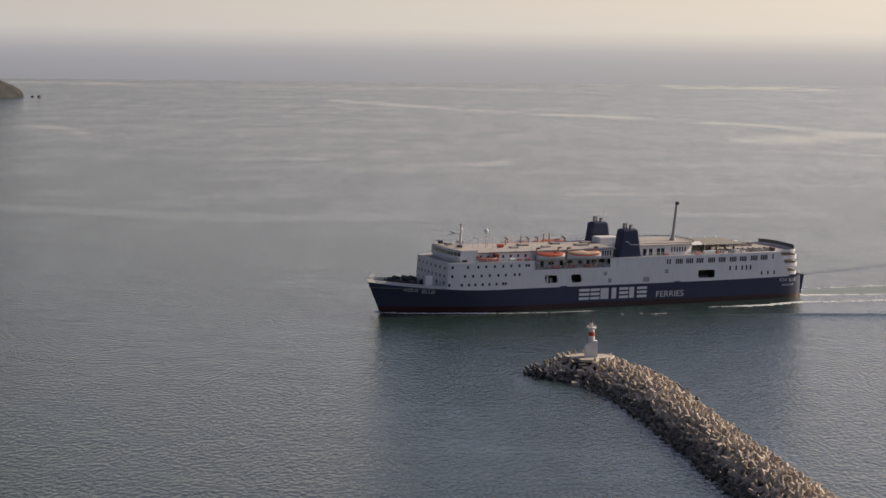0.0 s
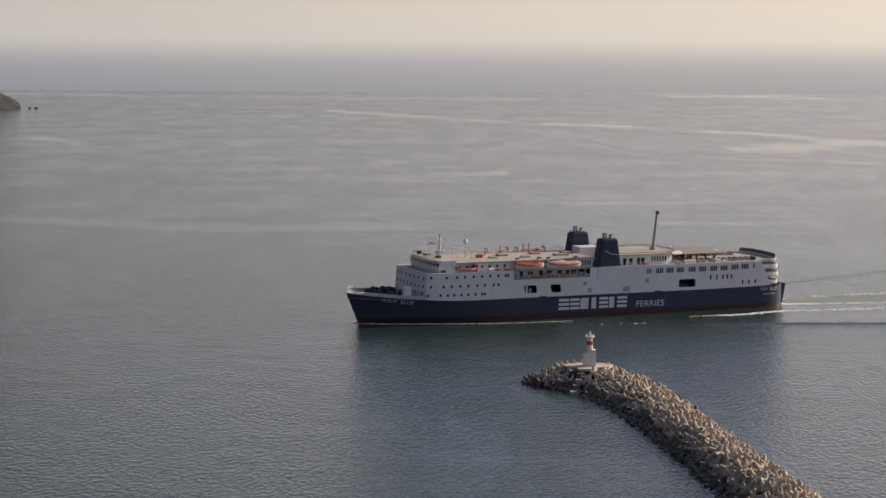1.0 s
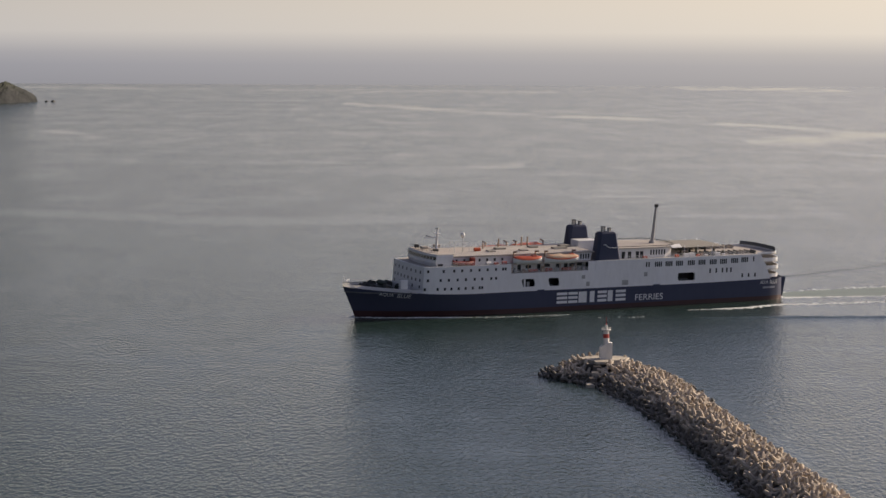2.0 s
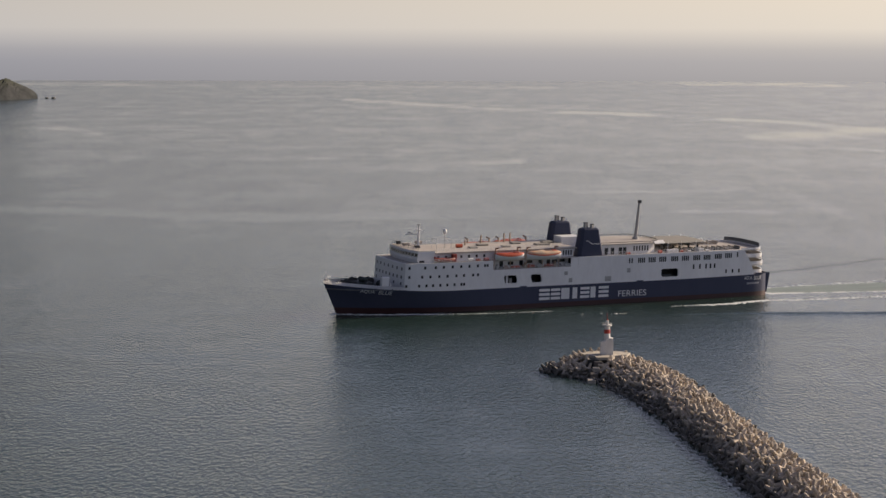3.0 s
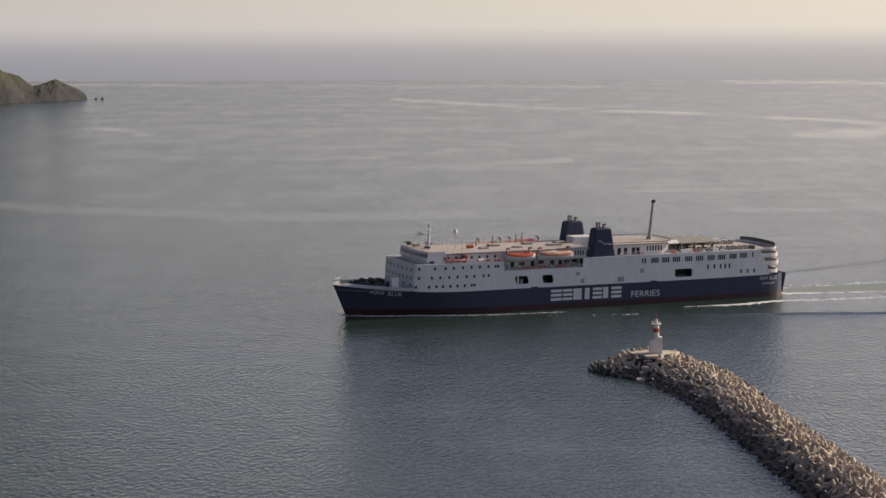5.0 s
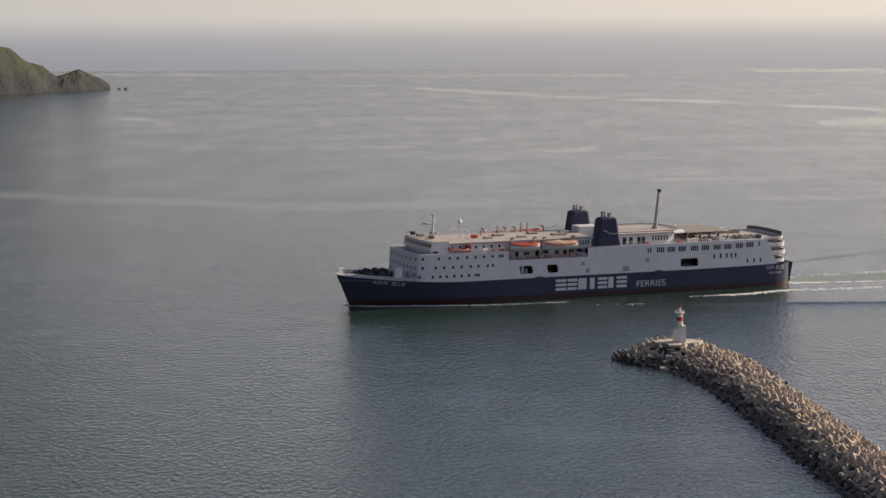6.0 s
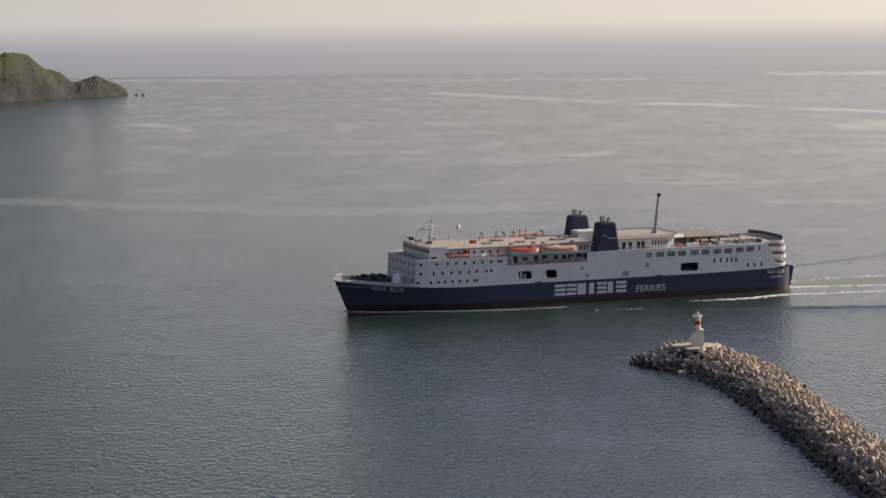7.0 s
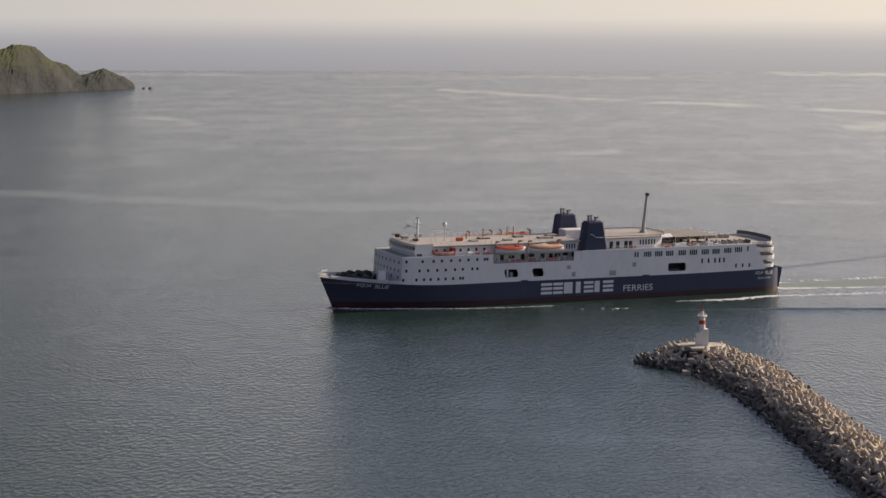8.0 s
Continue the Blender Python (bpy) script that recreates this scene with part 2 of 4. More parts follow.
# ---- mesh helpers ----
def finish(name, bm, material, smooth=False):
    me = bpy.data.meshes.new(name)
    bmesh.ops.recalc_face_normals(bm, faces=bm.faces)
    if smooth:
        for f in bm.faces:
            f.smooth = True
    bm.to_mesh(me)
    bm.free()
    me.materials.append(material)
    return me


def part(name, bm, material, parent=None, label="", smooth=False):
    ob = new(name, finish(name, bm, material, smooth))
    ob.parent = parent
    if label:
        ob["label"] = label
    return ob


def thing(name, label, category, group="", kind=""):
    return tagged(new(name), label, category, group, kind)


def box(bm, x0, x1, y0, y1, z0, z1, bevel=0.0):
    m = Matrix.Translation(((x0 + x1) / 2, (y0 + y1) / 2, (z0 + z1) / 2)) @ Matrix.Diagonal((abs(x1 - x0), abs(y1 - y0), abs(z1 - z0), 1))
    r = bmesh.ops.create_cube(bm, size=1, matrix=m)
    if bevel:
        es = list({e for v in r["verts"] for e in v.link_edges})
        bmesh.ops.bevel(bm, geom=es, offset=bevel, segments=1, affect="EDGES", profile=0.5)
    return bm


def bx(*a, **k):
    return box(bmesh.new(), *a, **k)


def rod(bm, a, b, r0, r1=None, seg=8):
    a, b = Vector(a), Vector(b)
    d = b - a
    m = Matrix.Translation((a + b) / 2) @ d.to_track_quat("Z", "Y").to_matrix().to_4x4()
    bmesh.ops.create_cone(bm, cap_ends=True, segments=seg, radius1=r0, radius2=r0 if r1 is None else r1, depth=d.length, matrix=m)
    return bm


def rd(*a, **k):
    return rod(bmesh.new(), *a, **k)


def loft(bm, rings, close=True, caps=True):
    vs = [[bm.verts.new(p) for p in r] for r in rings]
    k = len(rings[0])
    for a, b in zip(vs, vs[1:]):
        for i in range(k if close else k - 1):
            j = (i + 1) % k
            bm.faces.new((a[i], a[j], b[j], b[i]))
    if caps and close:
        bm.faces.new(vs[0][::-1])
        bm.faces.new(vs[-1])
    return bm


def prism(bm, outline, z0, z1):
    return loft(bm, [[(x, y, z0) for x, y in outline], [(x, y, z1) for x, y in outline]])


# ---- sea ----
bm = bmesh.new()
bmesh.ops.create_circle(bm, cap_ends=True, segments=96, radius=9000)
tagged(part("water", bm, SEA), "rippled grey-blue open sea with smooth lanes", "sea", kind="structure")

# ---- ferry: x from stern to bow, y to port, z up from the water ----
def clamp(v, a=0.0, b=1.0):
    return max(a, min(b, v))


def stem(z):
    return 133.0 + 0.45 * z


def deck_half(x, end=137.0):
    if x < 14:
        return 10.5 - 2.0 * ((14 - x) / 14) ** 5
    if x < 106:
        return 10.5
    return 10.5 * max(0.0, 1 - clamp((x - 106) / (end - 106)) ** 2.1) ** 0.8


def half(x, z):
    s = clamp(z / 7.0) ** 1.3
    e = stem(min(z, 9.5))
    w = 10.4 * (1 - clamp((x - 88) / (e - 88)) ** 1.8)
    if x < 14:
        w -= 1.6 * ((14 - x) / 14) ** 5
    return w * (1 - s) + deck_half(x, e) * s


def sheer(x):
    return 6.45 + 2.0 * clamp((x - 100) / 37) ** 1.8 + 0.5 * clamp((40 - x) / 40) ** 2


def hull_band(bm, lo, hi, rows, x0=0.0, n=72):
    """Both sides of the hull between two heights, given as functions of x; closed at the stern."""
    for side in (1, -1):
        grid = []
        for i in range(n + 1):
            tau = 1 - (1 - i / n) ** 1.35
            col = []
            for j in range(rows + 1):
                xg = x0 + (136.5 - x0) * tau
                z = lo(xg) + (hi(xg) - lo(xg)) * j / rows
                xg = x0 + (stem(z) - x0) * tau
                col.append(bm.verts.new((xg, side * half(xg, z), z)))
            grid.append(col)
        for a, b in zip(grid, grid[1:]):
            for j in range(rows):
                bm.faces.new((a[j], b[j], b[j + 1], a[j + 1]))
        if side == 1:
            first = grid[0]
        else:
            if x0 < 1:
                for j in range(rows):
                    bm.faces.new((first[j], first[j + 1], grid[0][j + 1], grid[0][j]))
    return bm


def plan(x0, x1, inset=0.0, n=40):
    pts = [(x0 + (x1 - x0) * i / n) for i in range(n + 1)]
    return [(x, deck_half(x) - inset) for x in pts] + [(x, -(deck_half(x) - inset)) for x in reversed(pts)]


def side_wall(bm, x0, x1, z0, z1, holes=(), side=1, depth=0.5, step=4.0):
    """A plated ship's side with openings cut through it and their reveals."""
    xs = sorted({x0, x1, *[h[0] for h in holes], *[h[1] for h in holes], *[x0 + (x1 - x0) * i / int((x1 - x0) / step + 1) for i in range(int((x1 - x0) / step + 1))]})
    for a, b in zip(xs, xs[1:]):
        hs = sorted([h for h in holes if h[0] <= a + 1e-6 and h[1] >= b - 1e-6], key=lambda h: h[2])
        lo_a, lo_b = (z0(a), z0(b)) if callable(z0) else (z0, z0)
        stops = [(lo_a, lo_b)]
        for h in hs:
            stops += [(h[2], h[2]), (h[3], h[3])]
        stops.append((z1, z1))
        for k in range(0, len(stops), 2):
            (pa, pb), (qa, qb) = stops[k], stops[k + 1]
            ya, yb = side * deck_half(a), side * deck_half(b)
            o = side * depth
            q = [(a, ya, pa), (b, yb, pb), (b, yb, qb), (a, ya, qa)]
            i = [(x, y - o, z) for x, y, z in q]
            loft(bm, [q, i])
    bmesh.ops.remove_doubles(bm, verts=bm.verts, dist=0.001)
    return bm


ferry = thing("ferry", "white ferry with navy hull and twin funnels under way", "ship")
part("hull", hull_band(bmesh.new(), lambda x: 1.8, sheer, 6), NAVY, ferry, "navy blue painted hull", smooth=True)
part("boot_top", hull_band(bmesh.new(), lambda x: -2.5, lambda x: 1.8, 4), RED, ferry, "dark red band along the waterline", smooth=True)
bm = hull_band(bmesh.new(), sheer, lambda x: sheer(x) + 0.95, 2, x0=117.4)
bmesh.ops.solidify(bm, geom=bm.faces[:], thickness=0.2)
part("bow_bulwark", bm, WHITE, ferry, "white bulwark round the foredeck", smooth=True)
bm = bmesh.new()
prism(bm, plan(104, 136.0, 0.2), 6.9, 7.2)
part("foredeck", bm, GREYD, ferry)

def front_x(y, z):
    return 117.5 - 0.4 * (z - 7) / 7.2 + 0.5 * (1 - (y / 9.3) ** 2)


HOLES = [(83.4, 87.6, 7.7, 9.9), (75.7, 79.2, 7.6, 9.9), (31.3, 37.0, 7.4, 9.7)]
for side in (1, -1):
    bm = bmesh.new()
    side_wall(bm, 91, 115.8, sheer, 14.15, side=side)
    ya, yb = side * deck_half(115.8), side * 9.3
    q = [(115.8, ya, sheer(115.8)), (front_x(9.3, 7.0), yb, 7.0), (front_x(9.3, 14.15), yb, 14.15), (115.8, ya, 14.15)]
    loft(bm, [q, [(x, y - side * 0.4, z) for x, y, z in q]])
    side_wall(bm, 64.2, 91, sheer, 11.6, HOLES[:2] if side == 1 else (), side=side)
    side_wall(bm, 9.0, 64.2, sheer, 14.15, HOLES[2:] if side == 1 else (), side=side)
    q = [(9.0, side * deck_half(9.0), sheer(9.0)), (5.2, side * deck_half(5.2), sheer(5.2)), (6.4, side * deck_half(6.4), 10.0), (9.0, side * deck_half(9.0), 14.15)]
    loft(bm, [q, [(x, y - side * 0.4, z) for x, y, z in q]])
    part("side_wall", bm, WHITE, ferry, "white plated side with openings")


def corner_plate(x, z, dx, dz):
    """A triangular plate that rounds off a corner of an opening."""
    y = deck_half(x)
    q = [(x, y - 0.004, z), (x + dx, y - 0.004, z), (x, y - 0.004, z + dz)]
    part("corner_plate", loft(bmesh.new(), [q, [(a, b - 0.45, c) for a, b, c in q]]), WHITE, ferry)


for xa_, xb_, za_, zb_ in HOLES:
    lean = 1.0 if xa_ > 70 else 0.35
    corner_plate(xa_, za_, 0.3, 0.3)
    corner_plate(xb_, za_, -0.5, 1.4 * lean)
    corner_plate(xa_, zb_, 0.45, -1.3 * lean)
    corner_plate(xb_, zb_, -0.3, -0.3)
for h in HOLES:
    # Deck and back wall are coloured dark for the shade inside.
    part("mooring_deck", box(bx(h[0] - 1, h[1] + 1, 6.0, 6.2, 6.8, 10.6), h[0] - 1, h[1] + 1, 6.15, 10.0, 6.8, 7.0), DARK, ferry, "deck inside the openings, coloured dark for shade")
    part("mooring_winch", rd((h[0] + 1.0, 8.2, 7.4), (h[1] - 1.0, 8.2, 7.4), 0.4, seg=10), GREYD, ferry)

# front of the superstructure, raked and gently curved
bm = bmesh.new()
ys = [-9.3 + 18.6 * i / 16 for i in range(17)]
rings = []
for z in (7.0, 9.4, 11.8, 14.15):
    rings.append([(front_x(y, z), y, z) for y in ys] + [(front_x(y, z) - 0.6, y, z) for y in reversed(ys)])
loft(bm, rings)
part("front_wall", bm, WHITE, ferry, "white curved front of the superstructure")

# decks
bm = bmesh.new()
prism(bm, plan(9.0, 64.2, 0.25), 13.75, 14.0)
part("aft_deck", bm, DECK, ferry, "tan coated open deck")
bm = bmesh.new()
prism(bm, plan(91, 116.0, 0.25), 13.75, 14.0)
part("forward_deck", bm, DECK, ferry)
bm = bmesh.new()
box(bm, 64.2, 91, -10.0, 10.0, 11.3, 11.6)
part("boat_deck", bm, DECK, ferry, "lower boat deck in a side recess")

# house between the boats
part("boat_deck_house", bx(64.4, 110.2, -7.9, 7.9, 11.6, 16.3, bevel=0.08), WHITE, ferry, "long white deckhouse")
part("house_roof", bx(63.6, 110.0, -8.5, 8.5, 16.3, 16.65, bevel=0.06), DECK, ferry, "tan deckhouse roof")
# bridge
bm = bmesh.new()
ys = [-8.6 + 17.2 * i / 12 for i in range(13)]


def bridge_x(y, k):
    return 113.3 + 1.2 * (1 - (y / 8.6) ** 2) + k


loft(bm, [[(bridge_x(y, -0.35), y, 14.0) for y in ys] + [(108.0, y, 14.0) for y in reversed(ys)],
          [(bridge_x(y, 0.0), y, 15.0) for y in ys] + [(108.0, y, 15.0) for y in reversed(ys)],
          [(bridge_x(y, -0.25), y, 17.15) for y in ys] + [(108.0, y, 17.15) for y in reversed(ys)]])
bridge = part("bridge", bm, WHITE, ferry, "white wheelhouse with a curved front")
bm = bmesh.new()
loft(bm, [[(bridge_x(y, -0.55), y * 0.98, 17.15) for y in ys] + [(107.6, y * 0.98, 17.15) for y in reversed(ys)],
          [(bridge_x(y, -0.55), y * 0.98, 17.27) for y in ys] + [(107.6, y * 0.98, 17.27) for y in reversed(ys)]])
part("bridge_roof", bm, DECK, bridge)
for a, b in zip(ys, ys[1:]):
    bm = bmesh.new()
    m = 0.12
    q = [(bridge_x(y, 0.02 - 0.25 * (z - 15) / 2.4), y, z) for y, z in ((a + m, 15.75), (b - m, 15.75), (b - m, 16.65), (a + m, 16.65))]
    loft(bm, [q, [(x - 0.06, y, z) for x, y, z in q]])
    part("window", bm, GLASS, bridge)

# funnels
def funnel(y):
    bm = bmesh.new()
    rings = []
    for z, xa, xb, w in ((14.0, 55.6, 63.8, 1.9), (18.0, 56.4, 63.2, 1.75), (21.5, 57.0, 62.8, 1.6), (21.9, 57.4, 62.4, 1.4)):
        c = 0.7
        rings.append([(xa + c, y - w, z), (xb - c, y - w, z), (xb, y - w + c, z), (xb, y + w - c, z), (xb - c, y + w, z), (xa + c, y + w, z), (xa, y + w - c, z), (xa, y - w + c, z)])
    loft(bm, rings)
    f = part("funnel", bm, NAVY, ferry, "navy blue funnel")
    for x, dy, h in ((61.4, 0.4, 23.4), (60.2, -0.6, 23.2), (59.3, 0.4, 22.9), (58.5, -0.3, 22.8)):
        p = part("exhaust_pipe", rd((x, y + dy, 21.7), (x, y + dy, h), 0.42, seg=10), STEEL, f, "grey steel exhaust pipe")
        part("pipe_mouth", rd((x, y + dy, h), (x, y + dy, h + 0.18), 0.46, seg=10), BLACK, p)
    bm = bmesh.new()
    pts = [(61.6, 18.4), (60.9, 18.5), (60.2, 17.9), (59.4, 17.5), (58.8, 17.7), (58.1, 17.45), (57.3, 17.6)]
    s = 1 if y > 0 else -1
    for (xa, za), (xb, zb) in zip(pts, pts[1:]):
        rod(bm, (xa, y + s * (1.93 - 0.0385 * (za - 14)), za), (xb, y + s * (1.93 - 0.0385 * (zb - 14)), zb), 0.09, seg=6)
    part("funnel_emblem", bm, WHITE, f, "thin white wavy line")


funnel(8.1)
funnel(-8.1)
part("engine_casing", bx(56.8, 63.2, -5.6, -1.2, 14.0, 18.3, bevel=0.1), WHITE, ferry, "white casing between the funnels")

# aft deckhouse with rounded end
bm = bmesh.new()
out = [(55.4, -7.6), (40, -7.6), (37.2, -6.6), (35.6, -4.0), (35.2, 0), (35.6, 4.0), (37.2, 6.6), (40, 7.6), (55.4, 7.6)]
prism(bm, out, 14.0, 16.8)
ah = part("aft_deckhouse", bm, WHITE, ferry, "white deckhouse with a rounded end")
bm = bmesh.new()
prism(bm, [(46 + (x - 46) * 1.05, y * 1.07) for x, y in out], 16.8, 17.05)
part("aft_house_roof", bm, DECK, ah, "tan roof with a dark edge")

# ferry: windows, openings and louvres on the port side
def pane_mesh(w, h):
    return finish("window", box(bmesh.new(), -w / 2, w / 2, -0.03, 0.05, -h / 2, h / 2, bevel=0.02), GLASS)


def set_piece(name, me, parent, x, z, y=None, label=""):
    ob = new(name, me)
    ob.parent = parent
    yy = deck_half(x) + 0.0 if y is None else y
    turn = math.degrees(math.atan2(deck_half(x + 0.5) - deck_half(x - 0.5), 1.0)) if y is None else 0
    ob.matrix_basis = pose(x, yy, z, 0, 0, turn)
    if label:
        ob["label"] = label
    return ob


PORT = pane_mesh(0.60, 0.76)
for z, xs in ((12.95, (116.1, 111.7, 108.6, 106.2, 103.5, 100.9, 98.4, 95.8, 93.6, 92.8)),
              (10.5, (116.1, 112.5, 110.1, 107.5, 105.0, 102.3, 100.0, 97.2, 95.7)),
              (8.1, (116.9, 113.3, 111.2, 109.3, 107.1, 105.0, 102.8, 100.7, 99.9))):
    for x in xs:
        set_piece("window", PORT, ferry, x, z)
TALL = pane_mesh(0.42, 1.4)
for x in (43.7, 40.2, 36.7, 32.7, 29.1, 25.3, 21.8, 18.0, 14.5):
    fr = part("window_group", bx(-1.25, 1.25, -0.05, 0.02, -0.78, 0.78), WHITE, ferry, "band of four tall dark panes")
    fr.matrix_basis = pose(x, deck_half(x), 12.5 + 0.3 * clamp((22 - x) / 10), 0, 0, 0)
    for k in range(4):
        set_piece("pane", TALL, fr, -0.93 + 0.62 * k, 0, y=0.02)
for x in (47.6, 46.8, 11.4):
    set_piece("window", TALL, ferry, x, 12.5 if x > 20 else 12.85)
SLIM = pane_mesh(0.5, 1.35)
for x in (26.2, 24.1, 22.0, 20.5, 19.1):
    set_piece("window", SLIM, ferry, x, 9.95)
SHORT = pane_mesh(0.5, 1.1)
for x in (15.1, 12.9, 10.7):
    set_piece("window", SHORT, ferry, x, 8.2)
for x, z, w, h in ((68.1, 9.8, 1.1, 1.0), (66.6, 7.8, 1.1, 1.2), (54.5, 7.7, 2.0, 1.4), (47.8, 9.8, 1.1, 1.2)):
    v = part("louvre", bx(-w / 2, w / 2, -0.04, 0.05, -h / 2, h / 2), VENT, ferry, "grey ventilation louvre")
    v.matrix_basis = pose(x, deck_half(x), z)
    for k in range(4):
        part("slat", bx(-w / 2 + 0.06, w / 2 - 0.06, 0.05, 0.09, -h / 2 + (k + 0.25) * h / 4, -h / 2 + (k + 0.6) * h / 4), STEEL, v)
# front windows
FR = finish("window", box(bmesh.new(), -0.04, 0.05, -0.32, 0.32, -0.4, 0.4, bevel=0.02), PALE_GLASS)
for z, n in ((12.6, 7), (10.4, 8), (8.6, 5)):
    for k in range(n):
        y = -7.6 + 15.2 * k / (n - 1)
        ob = new("window", FR)
        ob.parent = ferry
        ob.matrix_basis = pose(front_x(y, z), y, z, 0, -3, math.degrees(math.atan2(1.8 * y / 92.0, 1)))
# deckhouse windows and doors
for k in range(15):
    x = 109.0 - 2.35 * k
    if x > 92:
        set_piece("window", PORT, ferry, x, 15.3, y=7.92)
for x in (67.6, 66.8, 66.0, 65.2):
    set_piece("window", TALL, ferry, x, 15.2, y=7.92)
DOOR = pane_mesh(1.1, 1.9)
WIDE = pane_mesh(1.7, 0.9)
for x, me, z in ((90.0, DOOR, 12.7), (87.2, DOOR, 12.7), (84.3, WIDE, 12.9), (81.0, DOOR, 12.7), (78.3, WIDE, 13.1), (75.0, DOOR, 12.7), (72.4, DOOR, 12.7), (70.4, WIDE, 13.0), (68.0, WIDE, 13.1), (65.5, DOOR, 12.8)):
    set_piece("doorway", me, ferry, x, z, y=7.92)
for k in range(6):
    x = 65.4 + 5.05 * k
    part("pillar", bx(x - 0.09, x + 0.09, 10.05, 10.25, 11.6, 14.0), DAVIT, ferry, "slim tan pillar")
for x, w, h, m_ in ((89.2, 0.5, 1.3, VENT), (86.4, 0.8, 0.9, DAVIT), (80.4, 0.6, 1.5, DAVIT), (79.2, 0.4, 1.0, ORANGE), (76.0, 0.7, 1.1, VENT), (71.0, 0.5, 1.6, DAVIT), (69.3, 0.6, 0.9, GREYD), (67.2, 0.7, 1.2, VENT)):
    part("boat_winch", box(bx(x - w, x + w, 8.7, 9.5, 11.6, 11.6 + h * 0.6, bevel=0.06), x - w * 0.6, x + w * 0.5, 8.8, 9.3, 11.6 + h * 0.6, 11.6 + h, bevel=0.06), m_, ferry, "winch and locker on the boat deck")
part("boat_deck_beam", bx(64.2, 91, 9.9, 10.3, 13.95, 14.1), DECK, ferry)
bm = bx(64.2, 91, 7.9, 9.9, 14.0, 14.12)
part("embarkation_deck", bm, DECK, ferry)
part("embarkation_deck", bx(64.2, 91, -10.3, -7.9, 14.0, 14.12), DECK, ferry)
part("screen_wall", bx(64.25, 66.6, 10.35, 10.45, 11.6, 14.1), WHITE, ferry)


# rails
def rail(name, pts, h=1.05, step=1.6, mat_=WHITE, bars=3):
    bm = bmesh.new()
    for a, b in zip(pts, pts[1:]):
        a, b = Vector(a), Vector(b)
        n = max(1, int((b - a).length / step))
        for k in range(n + 1):
            p = a.lerp(b, k / n)
            rod(bm, p, p + Vector((0, 0, h)), 0.035, seg=4)
        for j in range(bars):
            z = Vector((0, 0, h * (j + 1) / bars))
            rod(bm, a + z, b + z, 0.03, seg=4)
    return part(name, bm, mat_, ferry, "thin white deck railing")


rail("railing", [(91.5, 10.2, 14.1), (104, 10.2, 14.1), (111, 9.9, 14.1)])
rail("railing", [(13, 10.2, 14.1), (35, 10.2, 14.1), (54.8, 10.2, 14.1)])
rail("railing", [(13, -10.2, 14.1), (54.8, -10.2, 14.1)])
rail("railing", [(64.5, 10.25, 11.6), (90.8, 10.25, 11.6)], h=0.9)
rail("railing", [(64.5, 8.3, 16.65), (107, 8.3, 16.65)])
rail("railing", [(64.5, -8.3, 16.65), (107, -8.3, 16.65)])
rail("railing", [(91.5, -10.2, 14.1), (111, -9.9, 14.1)])
rail("railing", [(133.5, 2.9, 9.2), (136.6, 0.3, 9.4), (133.5, -2.9, 9.2)], h=0.7)


